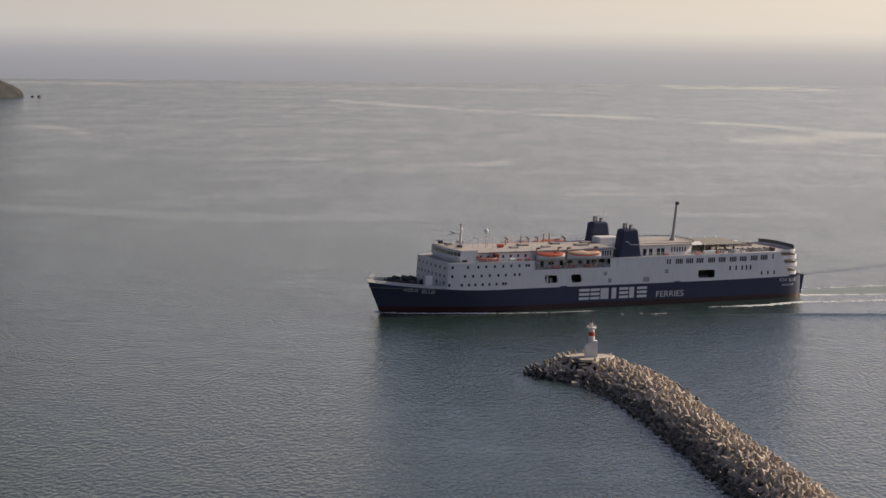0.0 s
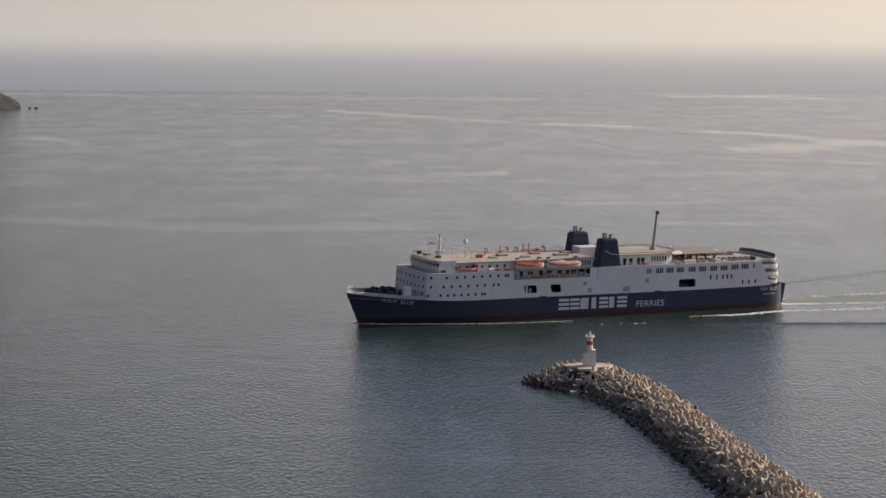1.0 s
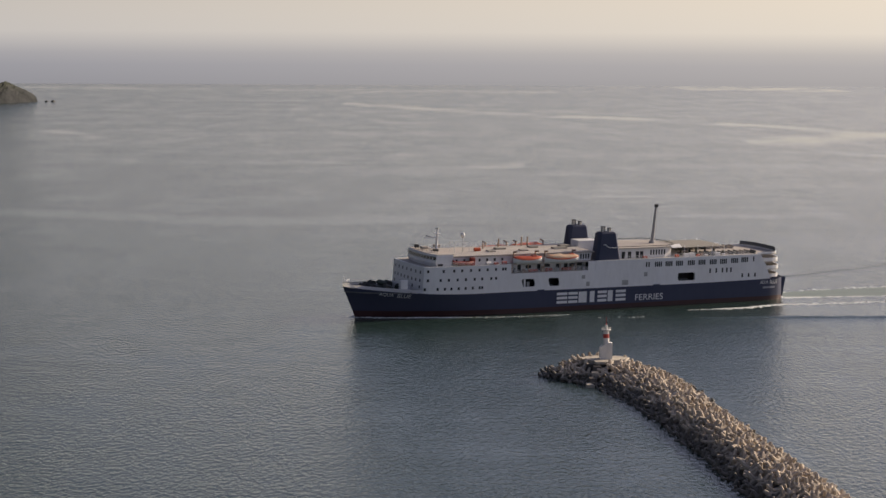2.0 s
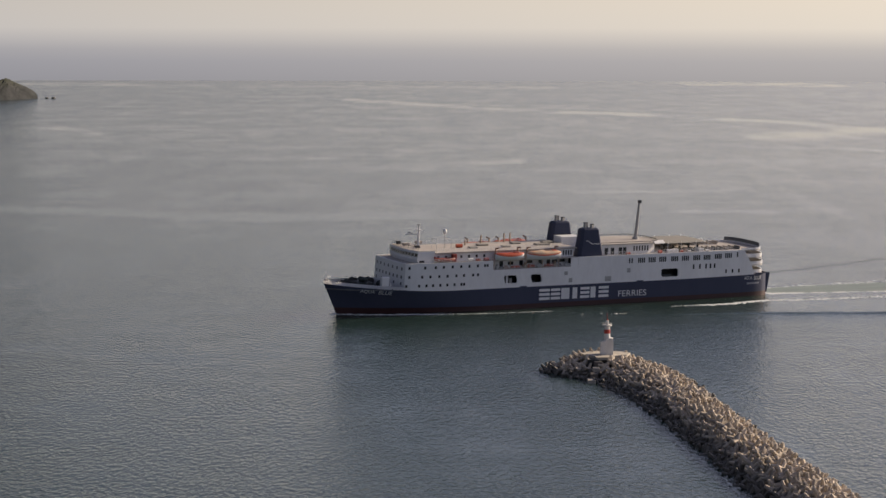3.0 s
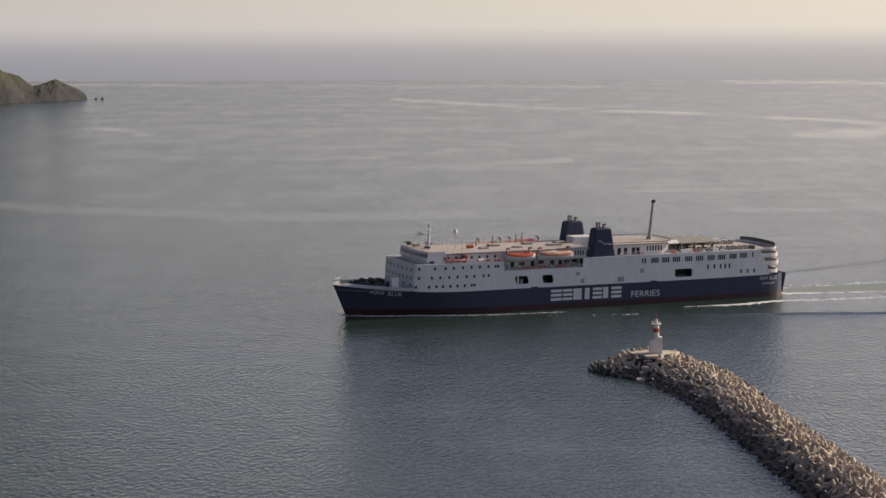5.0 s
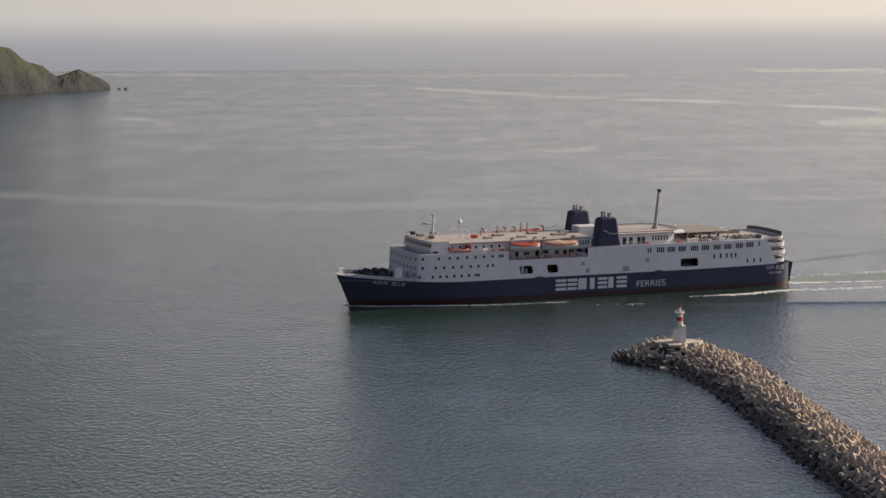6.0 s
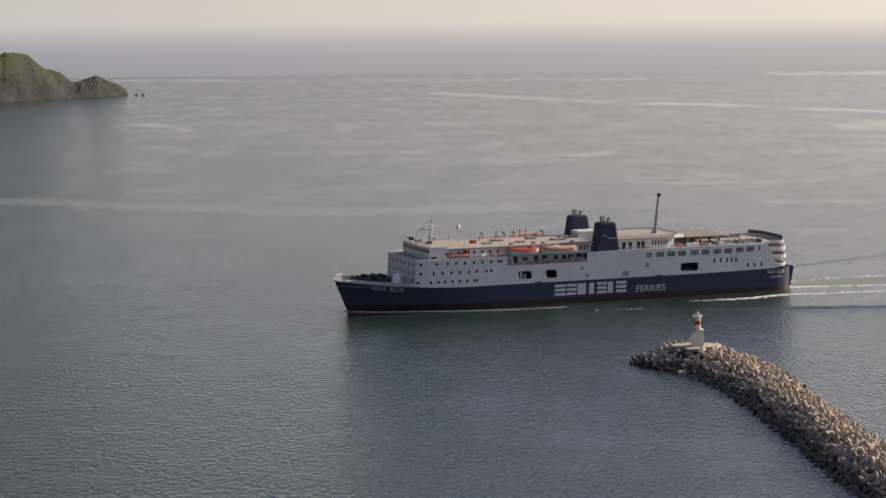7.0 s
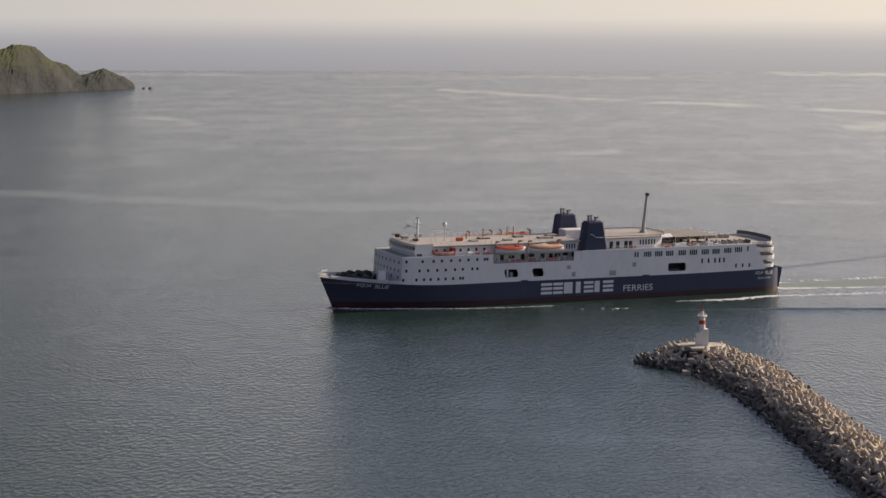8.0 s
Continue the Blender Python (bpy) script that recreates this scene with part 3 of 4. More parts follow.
# lifeboats
def lifeboat(x0, x1, y, z, cover, canopy, label):
    L, c = x1 - x0, (x0 + x1) / 2
    boat = new("lifeboat")
    boat.parent = ferry
    boat["label"] = label
    st = [-1, -0.95, -0.85, -0.7, -0.5, -0.3, -0.1, 0.1, 0.3, 0.5, 0.7, 0.85, 0.95, 1]
    wid = [0.06, 0.42, 0.75, 1.0, 1.2, 1.32, 1.38, 1.38, 1.32, 1.2, 1.0, 0.75, 0.42, 0.06]
    bm = bmesh.new()
    rings = []
    for s, w in zip(st, wid):
        rise = 0.55 * s * s
        rings.append([(c + s * L / 2, y + w * math.cos(a), z + 1.25 + rise + (1.2 + rise * 0.6) * min(0, math.sin(a)) if math.sin(a) < -0.01 else z + 1.25 + rise) for a in [math.pi * k / 8 for k in range(8, 17)]])
    loft(bm, rings, close=True)
    part("boat_hull", bm, WHITE, boat, smooth=True)
    bm = bmesh.new()
    rings = []
    for s, w in zip(st, wid):
        hgt = 0.2 + (1.05 if canopy else 0.6) * max(0.0, 1 - abs(s) ** 3.0)
        rise = 0.55 * s * s
        hgt *= 1 + (0.5 * noise.noise(Vector((s * 3.1, L, y))) if abs(s) < 0.9 else 0.0)
        rings.append([(c + s * L / 2 * 0.985, y + w * 1.02 * math.cos(a), z + 1.25 + rise + hgt * math.sin(a)) for a in [math.pi * k / 8 for k in range(9)]])
    loft(bm, rings, close=True)
    part("cover", bm, cover, boat, smooth=True)
    bm = bmesh.new()
    for a, b in zip(rings[1:-1], rings[2:-1]):
        rod(bm, Vector(a[0]), Vector(b[0]), 0.13, seg=6)
    part("gunwale", bm, ORANGE, boat, "orange rubbing band")
    bm = bmesh.new()
    for a, b in zip(rings[1:-1], rings[2:-1]):
        rod(bm, Vector(a[-1]), Vector(b[-1]), 0.13, seg=6)
    part("gunwale", bm, ORANGE, boat, "orange rubbing band")
    lump = bx(x0 + 1.6, x0 + 3.4, y - 0.7, y + 0.7, z + 1.5, z + 2.35 + 0.3 * canopy, bevel=0.3)
    part("hatch", lump, ORANGE if canopy else RESCUE, boat, "raised orange hatch on the cover")
    part("keel", bx(c - L * 0.36, c + L * 0.36, y - 0.07, y + 0.07, z - 0.12, z + 0.15), WHITE, boat)
    for x in (x0 + 1.1, x1 - 1.1):
        s = 1 if y > 0 else -1
        bm = bmesh.new()
        for pa, pb in (((x, y - s * 1.9, 14.1), (x, y - s * 1.75, z + 3.1)), ((x, y - s * 1.75, z + 3.1), (x, y - s * 0.1, z + 3.4))):
            rod(bm, pa, pb, 0.27, 0.2, seg=6)
        rod(bm, (x, y - s * 0.1, z + 3.4), (x, y - s * 0.1, z + 1.9), 0.05, seg=4)
        part("davit", bm, DAVIT, boat, "tan painted davit arm")
    return boat


PALE = mat("faded_cream_cover", (0.62, 0.50, 0.36), 0.7, var=0.2, scale=0.6, tint=(0.60, 0.30, 0.16))
lifeboat(81.4, 90.4, 10.2, 14.1, ORANGE, False, "lifeboat with a bright orange cover")
lifeboat(69.6, 80.6, 10.2, 13.95, PALE, True, "larger lifeboat with a faded cream canopy")
lifeboat(81.4, 90.4, -9.9, 14.5, ORANGE, False, "lifeboat with a bright orange cover")
lifeboat(69.6, 80.6, -9.9, 14.5, ORANGE, True, "larger lifeboat with an orange canopy")
# rescue boat, life-raft canisters and lockers along the deck
bm = bmesh.new()
rings = []
for s, w, k in ((-1, 0.15, 0.5), (-0.8, 0.8, 0.1), (-0.2, 1.0, 0), (0.5, 0.9, 0), (0.85, 0.5, 0.25), (1, 0.1, 0.6)):
    rings.append([(105.2 + 3.2 * s, 9.0 + w * math.cos(a), 14.75 + k + 0.55 * math.sin(a)) for a in [math.tau * j / 10 for j in range(10)]])
loft(bm, rings)
part("rescue_boat", bm, RESCUE, ferry, "small dark red rescue boat", smooth=True)
part("rescue_console", bx(101.6, 103.0, 8.3, 9.4, 14.1, 16.2, bevel=0.15), RESCUE, ferry, "upright red locker")
for x, y, z, s in ((97.5, 9.3, 14.1, 1.0), (95.2, 9.4, 14.1, 0.8), (92.6, 9.3, 14.1, 0.9), (96.5, 0.5, 16.65, 1.2), (84.0, 9.0, 11.6, 0.9), (82.6, 9.0, 11.6, 0.9), (73.4, 9.0, 11.6, 1.0), (72.2, 9.0, 11.6, 1.0), (77.8, 8.6, 11.6, 0.9),
                   (36.6, 8.8, 14.0, 0.9), (36.8, 9.4, 14.0, 0.7), (47.0, 8.6, 14.0, 0.8), (29.5, 9.0, 14.0, 0.7), (26.8, 8.8, 14.0, 0.7), (20.8, 8.9, 14.0, 0.7)):
    part("raft_canister", rd((x - 0.75 * s, y, z + 0.45 * s), (x + 0.75 * s, y, z + 0.45 * s), 0.42 * s, seg=12), ORANGE if x not in (97.5, 20.8, 26.8) else WHITE, ferry, "life-raft canister on the deck")

# masts and domes
fm = part("foremast", rd((108.9, 0, 17.2), (108.7, 0, 23.3), 0.40, 0.24, seg=10), WHITE, ferry, "white fore mast with radar arms")
part("crosstree", bx(108.4, 112.8, -0.2, 0.2, 20.7, 20.92), WHITE, fm)
part("crosstree", bx(108.4, 109.0, -2.2, 2.2, 21.85, 22.0), WHITE, fm)
part("radar_scanner", bx(111.2, 111.5, -1.3, 1.3, 21.15, 21.4), STEEL, fm)
part("radar_platform", rd((108.8, 0, 23.25), (108.8, 0, 23.5), 0.5, seg=10), STEEL, fm)
bm = bmesh.new()
bmesh.ops.create_uvsphere(bm, u_segments=16, v_segments=10, radius=0.72, matrix=Matrix.Translation((100.8, 0, 21.2)) @ Matrix.Diagonal((0.85, 1, 1.15, 1)))
dome = part("radome", bm, WHITE, ferry, "white satellite dome on a thin post", smooth=True)
part("dome_post", rd((100.8, 0, 16.65), (100.8, 0, 20.6), 0.09, seg=6), STEEL, dome)
bm = bmesh.new()
for a, b in (((104, -1.5, 16.6), (104, -1.5, 19.4)), ((104, 1.5, 16.6), (104, 1.5, 19.4)), ((99.5, -1.5, 16.6), (99.5, -1.5, 19.4)), ((99.5, 1.5, 16.6), (99.5, 1.5, 19.4)),
             ((104, -1.5, 19.4), (99.5, -1.5, 19.4)), ((104, 1.5, 19.4), (99.5, 1.5, 19.4)), ((104, -1.5, 19.4), (104, 1.5, 19.4)), ((99.5, -1.5, 19.4), (99.5, 1.5, 19.4)), ((104, 1.5, 18.2), (99.5, 1.5, 18.2))):
    rod(bm, a, b, 0.07, seg=5)
part("antenna_frame", bm, WHITE, ferry, "thin white frame for aerials")
am = part("aft_mast", rd((39.5, 0, 17.0), (38.6, 0, 27.4), 0.54, 0.32, seg=12), STEEL, ferry, "thick grey raked aft mast")
part("mast_head", bx(38.0, 38.95, -0.4, 0.4, 27.3, 28.2, bevel=0.1), BLACK, am, "dark lamp housing")
part("mast_foot", rd((39.5, 0, 17.0), (39.5, 0, 17.7), 0.95, 0.8, seg=12), STEEL, am)
for x, y, h in ((86, -6.5, 18.9), (78.5, -6.8, 19.2), (76.5, -7.0, 19.2), (92.3, -4.0, 18.2)):
    part("vent_post", rd((x, y, 16.6), (x, y, h), 0.24, 0.2, seg=8), DAVIT, ferry, "tan ventilator post")
for x, y, w in ((88.0, -2.0, 1.6), (83.0, 2.5, 1.2), (71.0, 1.5, 2.2), (77.0, -3.0, 1.4), (67.0, -2.5, 1.8), (93.0, 2.0, 1.2)):
    part("roof_vent", bx(x - w, x + w, y - 0.9, y + 0.9, 16.65, 16.95 + 0.1 * w, bevel=0.1), CANVAS, ferry, "low grey box on the deckhouse roof")
# wind screen and clutter over the bridge
bm = bmesh.new()
for k in range(8):
    y = -8.0 + 16 * k / 7
    rod(bm, (bridge_x(y, -0.8), y, 17.5), (bridge_x(y, -0.8), y, 18.3), 0.05, seg=4)
    if k:
        yp = -8.0 + 16 * (k - 1) / 7
        rod(bm, (bridge_x(yp, -0.8), yp, 18.3), (bridge_x(y, -0.8), y, 18.3), 0.05, seg=4)
part("bridge_railing", bm, BLACK, ferry, "dark railing over the wheelhouse")
for x, y, w, h in ((112.2, -5.4, 0.5, 0.9), (111.4, -2.4, 1.0, 0.7), (106.5, -4.5, 0.9, 0.8), (110.6, 3.0, 0.6, 0.6)):
    part("chart_locker", bx(x - w, x + w, y - 0.6, y + 0.6, 17.5, 17.5 + h, bevel=0.06), DARK if w < 0.8 else DECK, ferry)
# Solid dark box in place of the shadow gap under the wing.
part("wing_slot_shade", bx(111.2, 112.7, 8.4, 8.7, 14.15, 14.75), DARK, ferry, "dark box for the shaded slot under the bridge wing")

# foredeck gear
part("windlass", box(bx(123.2, 127.6, -2.6, 2.6, 7.2, 8.4, bevel=0.15), 124.4, 126.2, -1.9, 1.9, 8.4, 9.7, bevel=0.55), GREEN, ferry, "dark green anchor windlass")
for x, y in ((131.2, 0.0), (129.0, 1.6), (129.0, -1.6), (121.6, 3.6), (121.6, -3.6), (126.0, 4.6), (126.0, -4.6)):
    w = part("winch", rd((x, y - 0.9, 8.1), (x, y + 0.9, 8.1), 0.75, seg=12), GREEN, ferry, "dark mooring winch")
    for dy in (-0.95, 0.95):
        part("flange", rd((x, y + dy - 0.06, 8.1), (x, y + dy + 0.06, 8.1), 0.98, seg=12), BLACK, w)
part("bow_locker", bx(121.0, 123.2, 6.3, 7.6, 7.2, 10.5, bevel=0.1), WHITE, ferry, "white locker beside the bulwark")
part("jackstaff", rd((136.4, 0, 8.8), (136.6, 0, 11.3), 0.09, 0.06, seg=6), WHITE, ferry)
part("breakwater_plate", bx(119.9, 120.2, -6.5, 6.5, 7.2, 8.6), WHITE, ferry)

# aft deckhouse windows, awning, benches
for k in range(6):
    set_piece("window", TALL, ah, 44.5 - 0.9 * k, 15.5, y=7.63)
for x in (53.6, 51.6, 49.0, 47.6):
    set_piece("doorway", DOOR, ah, x, 15.0, y=7.63)
bm = bmesh.new()
o2 = [(46 + (x - 46) * 1.05, y * 1.07) for x, y in out]
for (xa, ya), (xb, yb) in zip(o2, o2[1:]):
    rod(bm, (xa, ya, 17.45), (xb, yb, 17.45), 0.10, seg=5)
    rod(bm, (xa, ya, 17.05), (xa, ya, 17.45), 0.06, seg=5)
part("roof_edge_rail", bm, BLACK, ferry, "dark low rail round the roof")
tilt = part("white_screen", bx(-1.9, 1.9, -0.12, 0.12, -0.75, 0.75, bevel=0.05), WHITE, ferry, "bright white slanted screen")
tilt.matrix_basis = pose(36.2, 7.4, 17.0, 58, 0, 8)
bm = bmesh.new()
rings = []
for k in range(13):
    x = 19.0 + 14.5 * k / 12
    sag = 0.05 * math.cos(k * math.pi)
    rings.append([(x, y, 16.5 + 0.35 * (1 - (y / 7.4) ** 2) + sag * 0.5 - 0.35 * (k < 1)) for y in (-7.4, -5, -2.5, 0, 2.5, 5, 7.4)] + [(x, y, 16.42 + 0.35 * (1 - (y / 7.4) ** 2) + sag * 0.5 - 0.35 * (k < 1)) for y in (7.4, 5, 2.5, 0, -2.5, -5, -7.4)])
loft(bm, rings)
aw = part("awning", bm, CANVAS, ferry, "sun-bleached awning over the aft deck")
for x in (19.5, 23.5, 28.5, 33.0):
    for y in (-7.2, 7.2):
        part("awning_post", rd((x, y, 14.0), (x, y, 16.9), 0.09, seg=6), WHITE, aw)
rb = random.Random(3)
SHADE = mat("olive_wind_cloth", (0.13, 0.125, 0.095), 0.85, var=0.4, scale=0.5)
for k in range(6):
    x = 20.2 + 2.35 * k
    part("wind_screen", bx(x, x + 1.9, 8.05, 8.15, 14.0, 14.9 + 0.35 * (k % 3 == 1)), (SHADE, VENT, SHADE, DAVIT, SHADE, GREYD)[k], ferry, "cloth wind screen on the terrace")
for x, y, h in ((22.3, 5.5, 1.5), (25.6, 5.9, 1.8), (28.2, 5.2, 1.4), (30.9, 6.0, 1.7), (33.0, 4.6, 1.5)):
    part("stacked_chair", box(bx(x - 0.45, x + 0.45, y - 0.45, y + 0.45, 14.0, 14.0 + h * 0.5, bevel=0.04), x - 0.45, x - 0.33, y - 0.45, y + 0.45, 14.0 + h * 0.5, 14.0 + h), rb.choice((GREEN, SHADE, GREYD)), ferry, "stack of dark terrace chairs")
for k in range(26):
    x, y = 9.5 + 1.9 * (k // 2), (6.6 if k % 2 else -5.2) + rb.uniform(-0.5, 0.5)
    bench = part("bench", box(bx(x - 0.3, x + 0.3, y - 1.5, y + 1.5, 14.0, 14.48, bevel=0.03), x - 0.34, x - 0.24, y - 1.5, y + 1.5, 14.48, 14.95), rb.choice((GREYD, CANVAS, GREEN, DECK, DECK)), ferry, "row of deck seats")
for x, y, h in ((12, -8.6, 1.1), (15, -8.8, 1.3), (19, -8.7, 1.0), (23, 8.9, 1.0), (31.5, 8.7, 1.1), (33.4, 8.8, 1.0)):
    part("deck_locker", bx(x - 0.9, x + 0.9, y - 0.45, y + 0.45, 14.0, 14.0 + h, bevel=0.08), rb.choice((WHITE, GREYD, WHITE)), ferry)

# rounded open decks at the stern
def stern_arc(r, hw, n=20):
    pts = []
    for k in range(n + 1):
        a = math.pi * (k / n - 0.5)
        pts.append((9.2 - r * abs(math.cos(a)) ** 0.32, hw * math.copysign(abs(math.sin(a)) ** 0.8, math.sin(a))))
    return pts


for z, r, par in ((7.15, 9.7, 0.9), (9.5, 9.9, 1.0), (11.75, 9.5, 1.0), (13.95, 8.8, 0.5)):
    arc = stern_arc(r, 9.3)
    bm = bmesh.new()
    prism(bm, arc, z - 0.28, z)
    t = part("stern_deck", bm, DECK, ferry, "rounded open stern deck")
    bm = bmesh.new()
    inner = [(9.2 + (x - 9.2) * 0.97, y * 0.98) for x, y in arc]
    rings = [[(x, y, z), (x, y, z + par), (u, v, z + par), (u, v, z)] for (x, y), (u, v) in zip(arc, inner)]
    loft(bm, rings)
    part("parapet", bm, WHITE, t, "white curved parapet")
part("stern_bulkhead", bx(8.7, 9.0, -9.4, 9.4, 7.1, 13.9), WHITE, ferry)
# Dark slabs stand for the shaded openings in the stern bulkhead.
for y in (7.6, 4.0, -1.0):
    for z in (8.4, 10.7, 12.8):
        part("bulkhead_opening", bx(8.62, 8.7, y - 1.0, y + 1.0, z - 0.9, z + 0.8), DARK, ferry)
scr = stern_arc(8.5, 9.0)
bm = bmesh.new()
loft(bm, [[(x, y, 14.45), (x - 0.12, y, 15.45), (x + 0.02, y, 15.45), (x + 0.12, y, 14.45)] for x, y in scr[2:-4]])
part("stern_windscreen", bm, GREYD, ferry, "dark screen round the top stern deck")
ramp_ = part("stern_ramp", loft(bmesh.new(), [[(-0.95, y, 0.8), (-0.45, y, 0.8), (-0.45, y, 6.6), (-0.9, y, 7.0), (-1.9, y, 6.7)] for y in (-6.5, 7.9)]), NAVY, ferry, "dark folded stern ramp")
for y in (-5, -1, 3, 6.5):
    part("ramp_rib", loft(bmesh.new(), [[(-1.0, v, 0.9), (-0.9, v, 0.9), (-1.8, v, 6.3), (-1.95, v, 6.3)] for v in (y - 0.15, y + 0.15)]), BLACK, ramp_)
part("stern_sponson", bx(-0.9, 1.0, -8.0, 8.4, 0.35, 1.2, bevel=0.3), WHITE, ferry, "pale fender ledge at the waterline")


# writing on the hull, wrapped onto the plating
def hull_text(body, xa, xb, base, height, name, mat_=WHITE):
    cu = bpy.data.curves.new("text", "FONT")
    cu.body, cu.size = body, 1.0
    tmp = bpy.data.objects.new("text", cu)
    me = bpy.data.meshes.new_from_object(tmp)
    bm = bmesh.new()
    bm.from_mesh(me)
    bmesh.ops.triangulate(bm, faces=bm.faces)
    lo = [min(v.co[i] for v in bm.verts) for i in (0, 1)]
    hi = [max(v.co[i] for v in bm.verts) for i in (0, 1)]
    for v in bm.verts:
        u, w = (v.co.x - lo[0]) / (hi[0] - lo[0]), (v.co.y - lo[1]) / (hi[1] - lo[1])
        x = xa + (xb - xa) * u
        z = base(x) + height * w
        v.co = (x, half(x, z) + (0.05 if x < 100 else 0.16), z)
    bpy.data.objects.remove(tmp)
    bpy.data.curves.remove(cu)
    return part(name, bm, mat_, ferry, "white painted lettering")


LETTER = mat("white_lettering", (0.78, 0.78, 0.78), 0.5, var=0.12, scale=0.3)
DULL = mat("greyed_lettering", (0.45, 0.46, 0.50), 0.5, var=0.3, scale=0.6)
hull_text("FERRIES", 50.95, 41.75, lambda x: 2.45, 1.72, "hull_lettering", LETTER)
hull_text("AQUA", 128.6, 124.9, lambda x: sheer(x) - 1.5, 1.05, "bow_name", LETTER)
hull_text("BLUE", 123.9, 120.4, lambda x: sheer(x) - 1.5, 1.05, "bow_name", LETTER)
hull_text("AQUA", 8.7, 5.9, lambda x: 5.3, 1.05, "stern_name", LETTER)
hull_text("BLUE", 5.2, 2.4, lambda x: 5.3, 1.05, "stern_name", LETTER)


def hull_bar(xa, xb, za, zb, mat_, name):
    bm = bmesh.new()
    n = 4
    rings = []
    for k in range(n + 1):
        x = xa + (xb - xa) * k / n
        rings.append([(x, half(x, za) + 0.01, za), (x, half(x, zb) + 0.01, zb), (x, half(x, zb) + 0.06, zb), (x, half(x, za) + 0.06, za)])
    loft(bm, rings)
    return part(name, bm, mat_, ferry, "plain white painted block")


# owner's mark: seven plain shapes of its size, some solid and some of three bars
xa = 76.4
for w, solid in ((3.7, False), (3.3, False), (3.6, True), (2.5, True), (3.3, False), (2.6, True), (3.6, False)):
    if solid:
        hull_bar(xa, xa - w + 1.0, 2.6, 5.7, LETTER, "mark_block")
    else:
        for z in (2.6, 3.78, 4.96):
            hull_bar(xa, xa - w + 0.35, z, z + 0.74, LETTER, "mark_bar")
    xa -= w
for k in range(9):
    hull_bar(7.7 - 0.5 * k, 7.36 - 0.5 * k, 4.05, 4.6, DULL, "home_port_bar")
part("opening_post", bx(86.0, 86.5, 9.3, 9.7, 7.2, 9.9), WHITE, ferry)
part("opening_post", bx(84.6, 85.4, 9.0, 9.5, 7.2, 8.9), VENT, ferry)
# rubbing strake and scuppers
bm = bmesh.new()
for k in range(28):
    x0_, x1_ = 4 + 4.1 * k, 4 + 4.1 * (k + 1)
    rod(bm, (x0_, half(x0_, sheer(x0_)) + 0.02, sheer(x0_) - 0.05), (x1_, half(x1_, sheer(x1_)) + 0.02, sheer(x1_) - 0.05), 0.12, seg=6)
bmesh.ops.remove_doubles(bm, verts=bm.verts, dist=0.02)
part("rubbing_strake", bm, NAVY, ferry)
for x in (3.0, 44.0, 81.5, 119.6):
    part("fairlead", bx(x - 1.1, x + 1.1, half(x, 6.5) - 0.35, half(x, 6.5) + 0.12, sheer(x) - 0.05, sheer(x) + 0.35, bevel=0.06), NAVY, ferry, "dark fairlead on the plating")

# ---- breakwater ----
SPINE = [(38.5, 537, 13.0), (43.0, 527, 11.2), (46.6, 518, 9.8), (49.7, 495, 7.9), (52.0, 471, 7.3), (55.4, 433, 7.1), (58.4, 400, 7.2), (62.6, 360, 7.4), (69.0, 300, 8.0)]


def spine_at(y):
    for (xa, ya, wa), (xb, yb, wb) in zip(SPINE, SPINE[1:]):
        if yb <= y <= ya:
            k = (ya - y) / (ya - yb)
            return xa + (xb - xa) * k, wa + (wb - wa) * k
    return SPINE[0][0], SPINE[0][2]


def mound(x, y):
    """Height of the rubble under the armour."""
    best = -9.0
    cx, w = SPINE[0][0], SPINE[0][2]
    d = math.hypot(x - cx, (y - 537))
    best = 2.9 - 3.2 * clamp((d - 5.5) / (w - 5.5), 0, 2)
    if y < 537:
        cx, w = spine_at(y)
        d = abs(x - cx)
        best = max(best, 3.1 - 3.5 * clamp((d - 2.2) / (w - 2.4), 0, 2))
    return best


breakwater = thing("breakwater", "rubble breakwater armoured with pale concrete tetrapods", "breakwater")
bm = bmesh.new()
rows = []
for j in range(84):
    y = 552 - j * 3.0
    cx = spine_at(min(y, 537))[0]
    rows.append([bm.verts.new((cx - 16 + i, y, max(-1.5, mound(cx - 16 + i, y) - 0.7))) for i in range(33)])
for a, b in zip(rows, rows[1:]):
    for i in range(32):
        bm.faces.new((a[i], a[i + 1], b[i + 1], b[i]))
part("rubble_core", bm, ROCKWET, breakwater, "dark wet rubble core")


def tetrapod(bm, m=Matrix(), s=1.0):
    for d in ((0, 0, 1), (0.943, 0, -0.333), (-0.471, 0.816, -0.333), (-0.471, -0.816, -0.333)):
        d = Vector(d)
        q = d.to_track_quat("Z", "Y").to_matrix().to_4x4()
        k = m @ Matrix.Diagonal((s, s, s, 1)) @ q
        vs = []
        for z, r in ((-0.15, 0.42), (1.24, 0.25), (1.31, 0.18)):
            vs.append([bm.verts.new(k @ Vector((r * math.cos(a * math.tau / 6), r * math.sin(a * math.tau / 6), z))) for a in range(6)])
        for a, b in zip(vs, vs[1:]):
            for i in range(6):
                bm.faces.new((a[i], a[(i + 1) % 6], b[(i + 1) % 6], b[i]))
        bm.faces.new(vs[-1])
    return bm


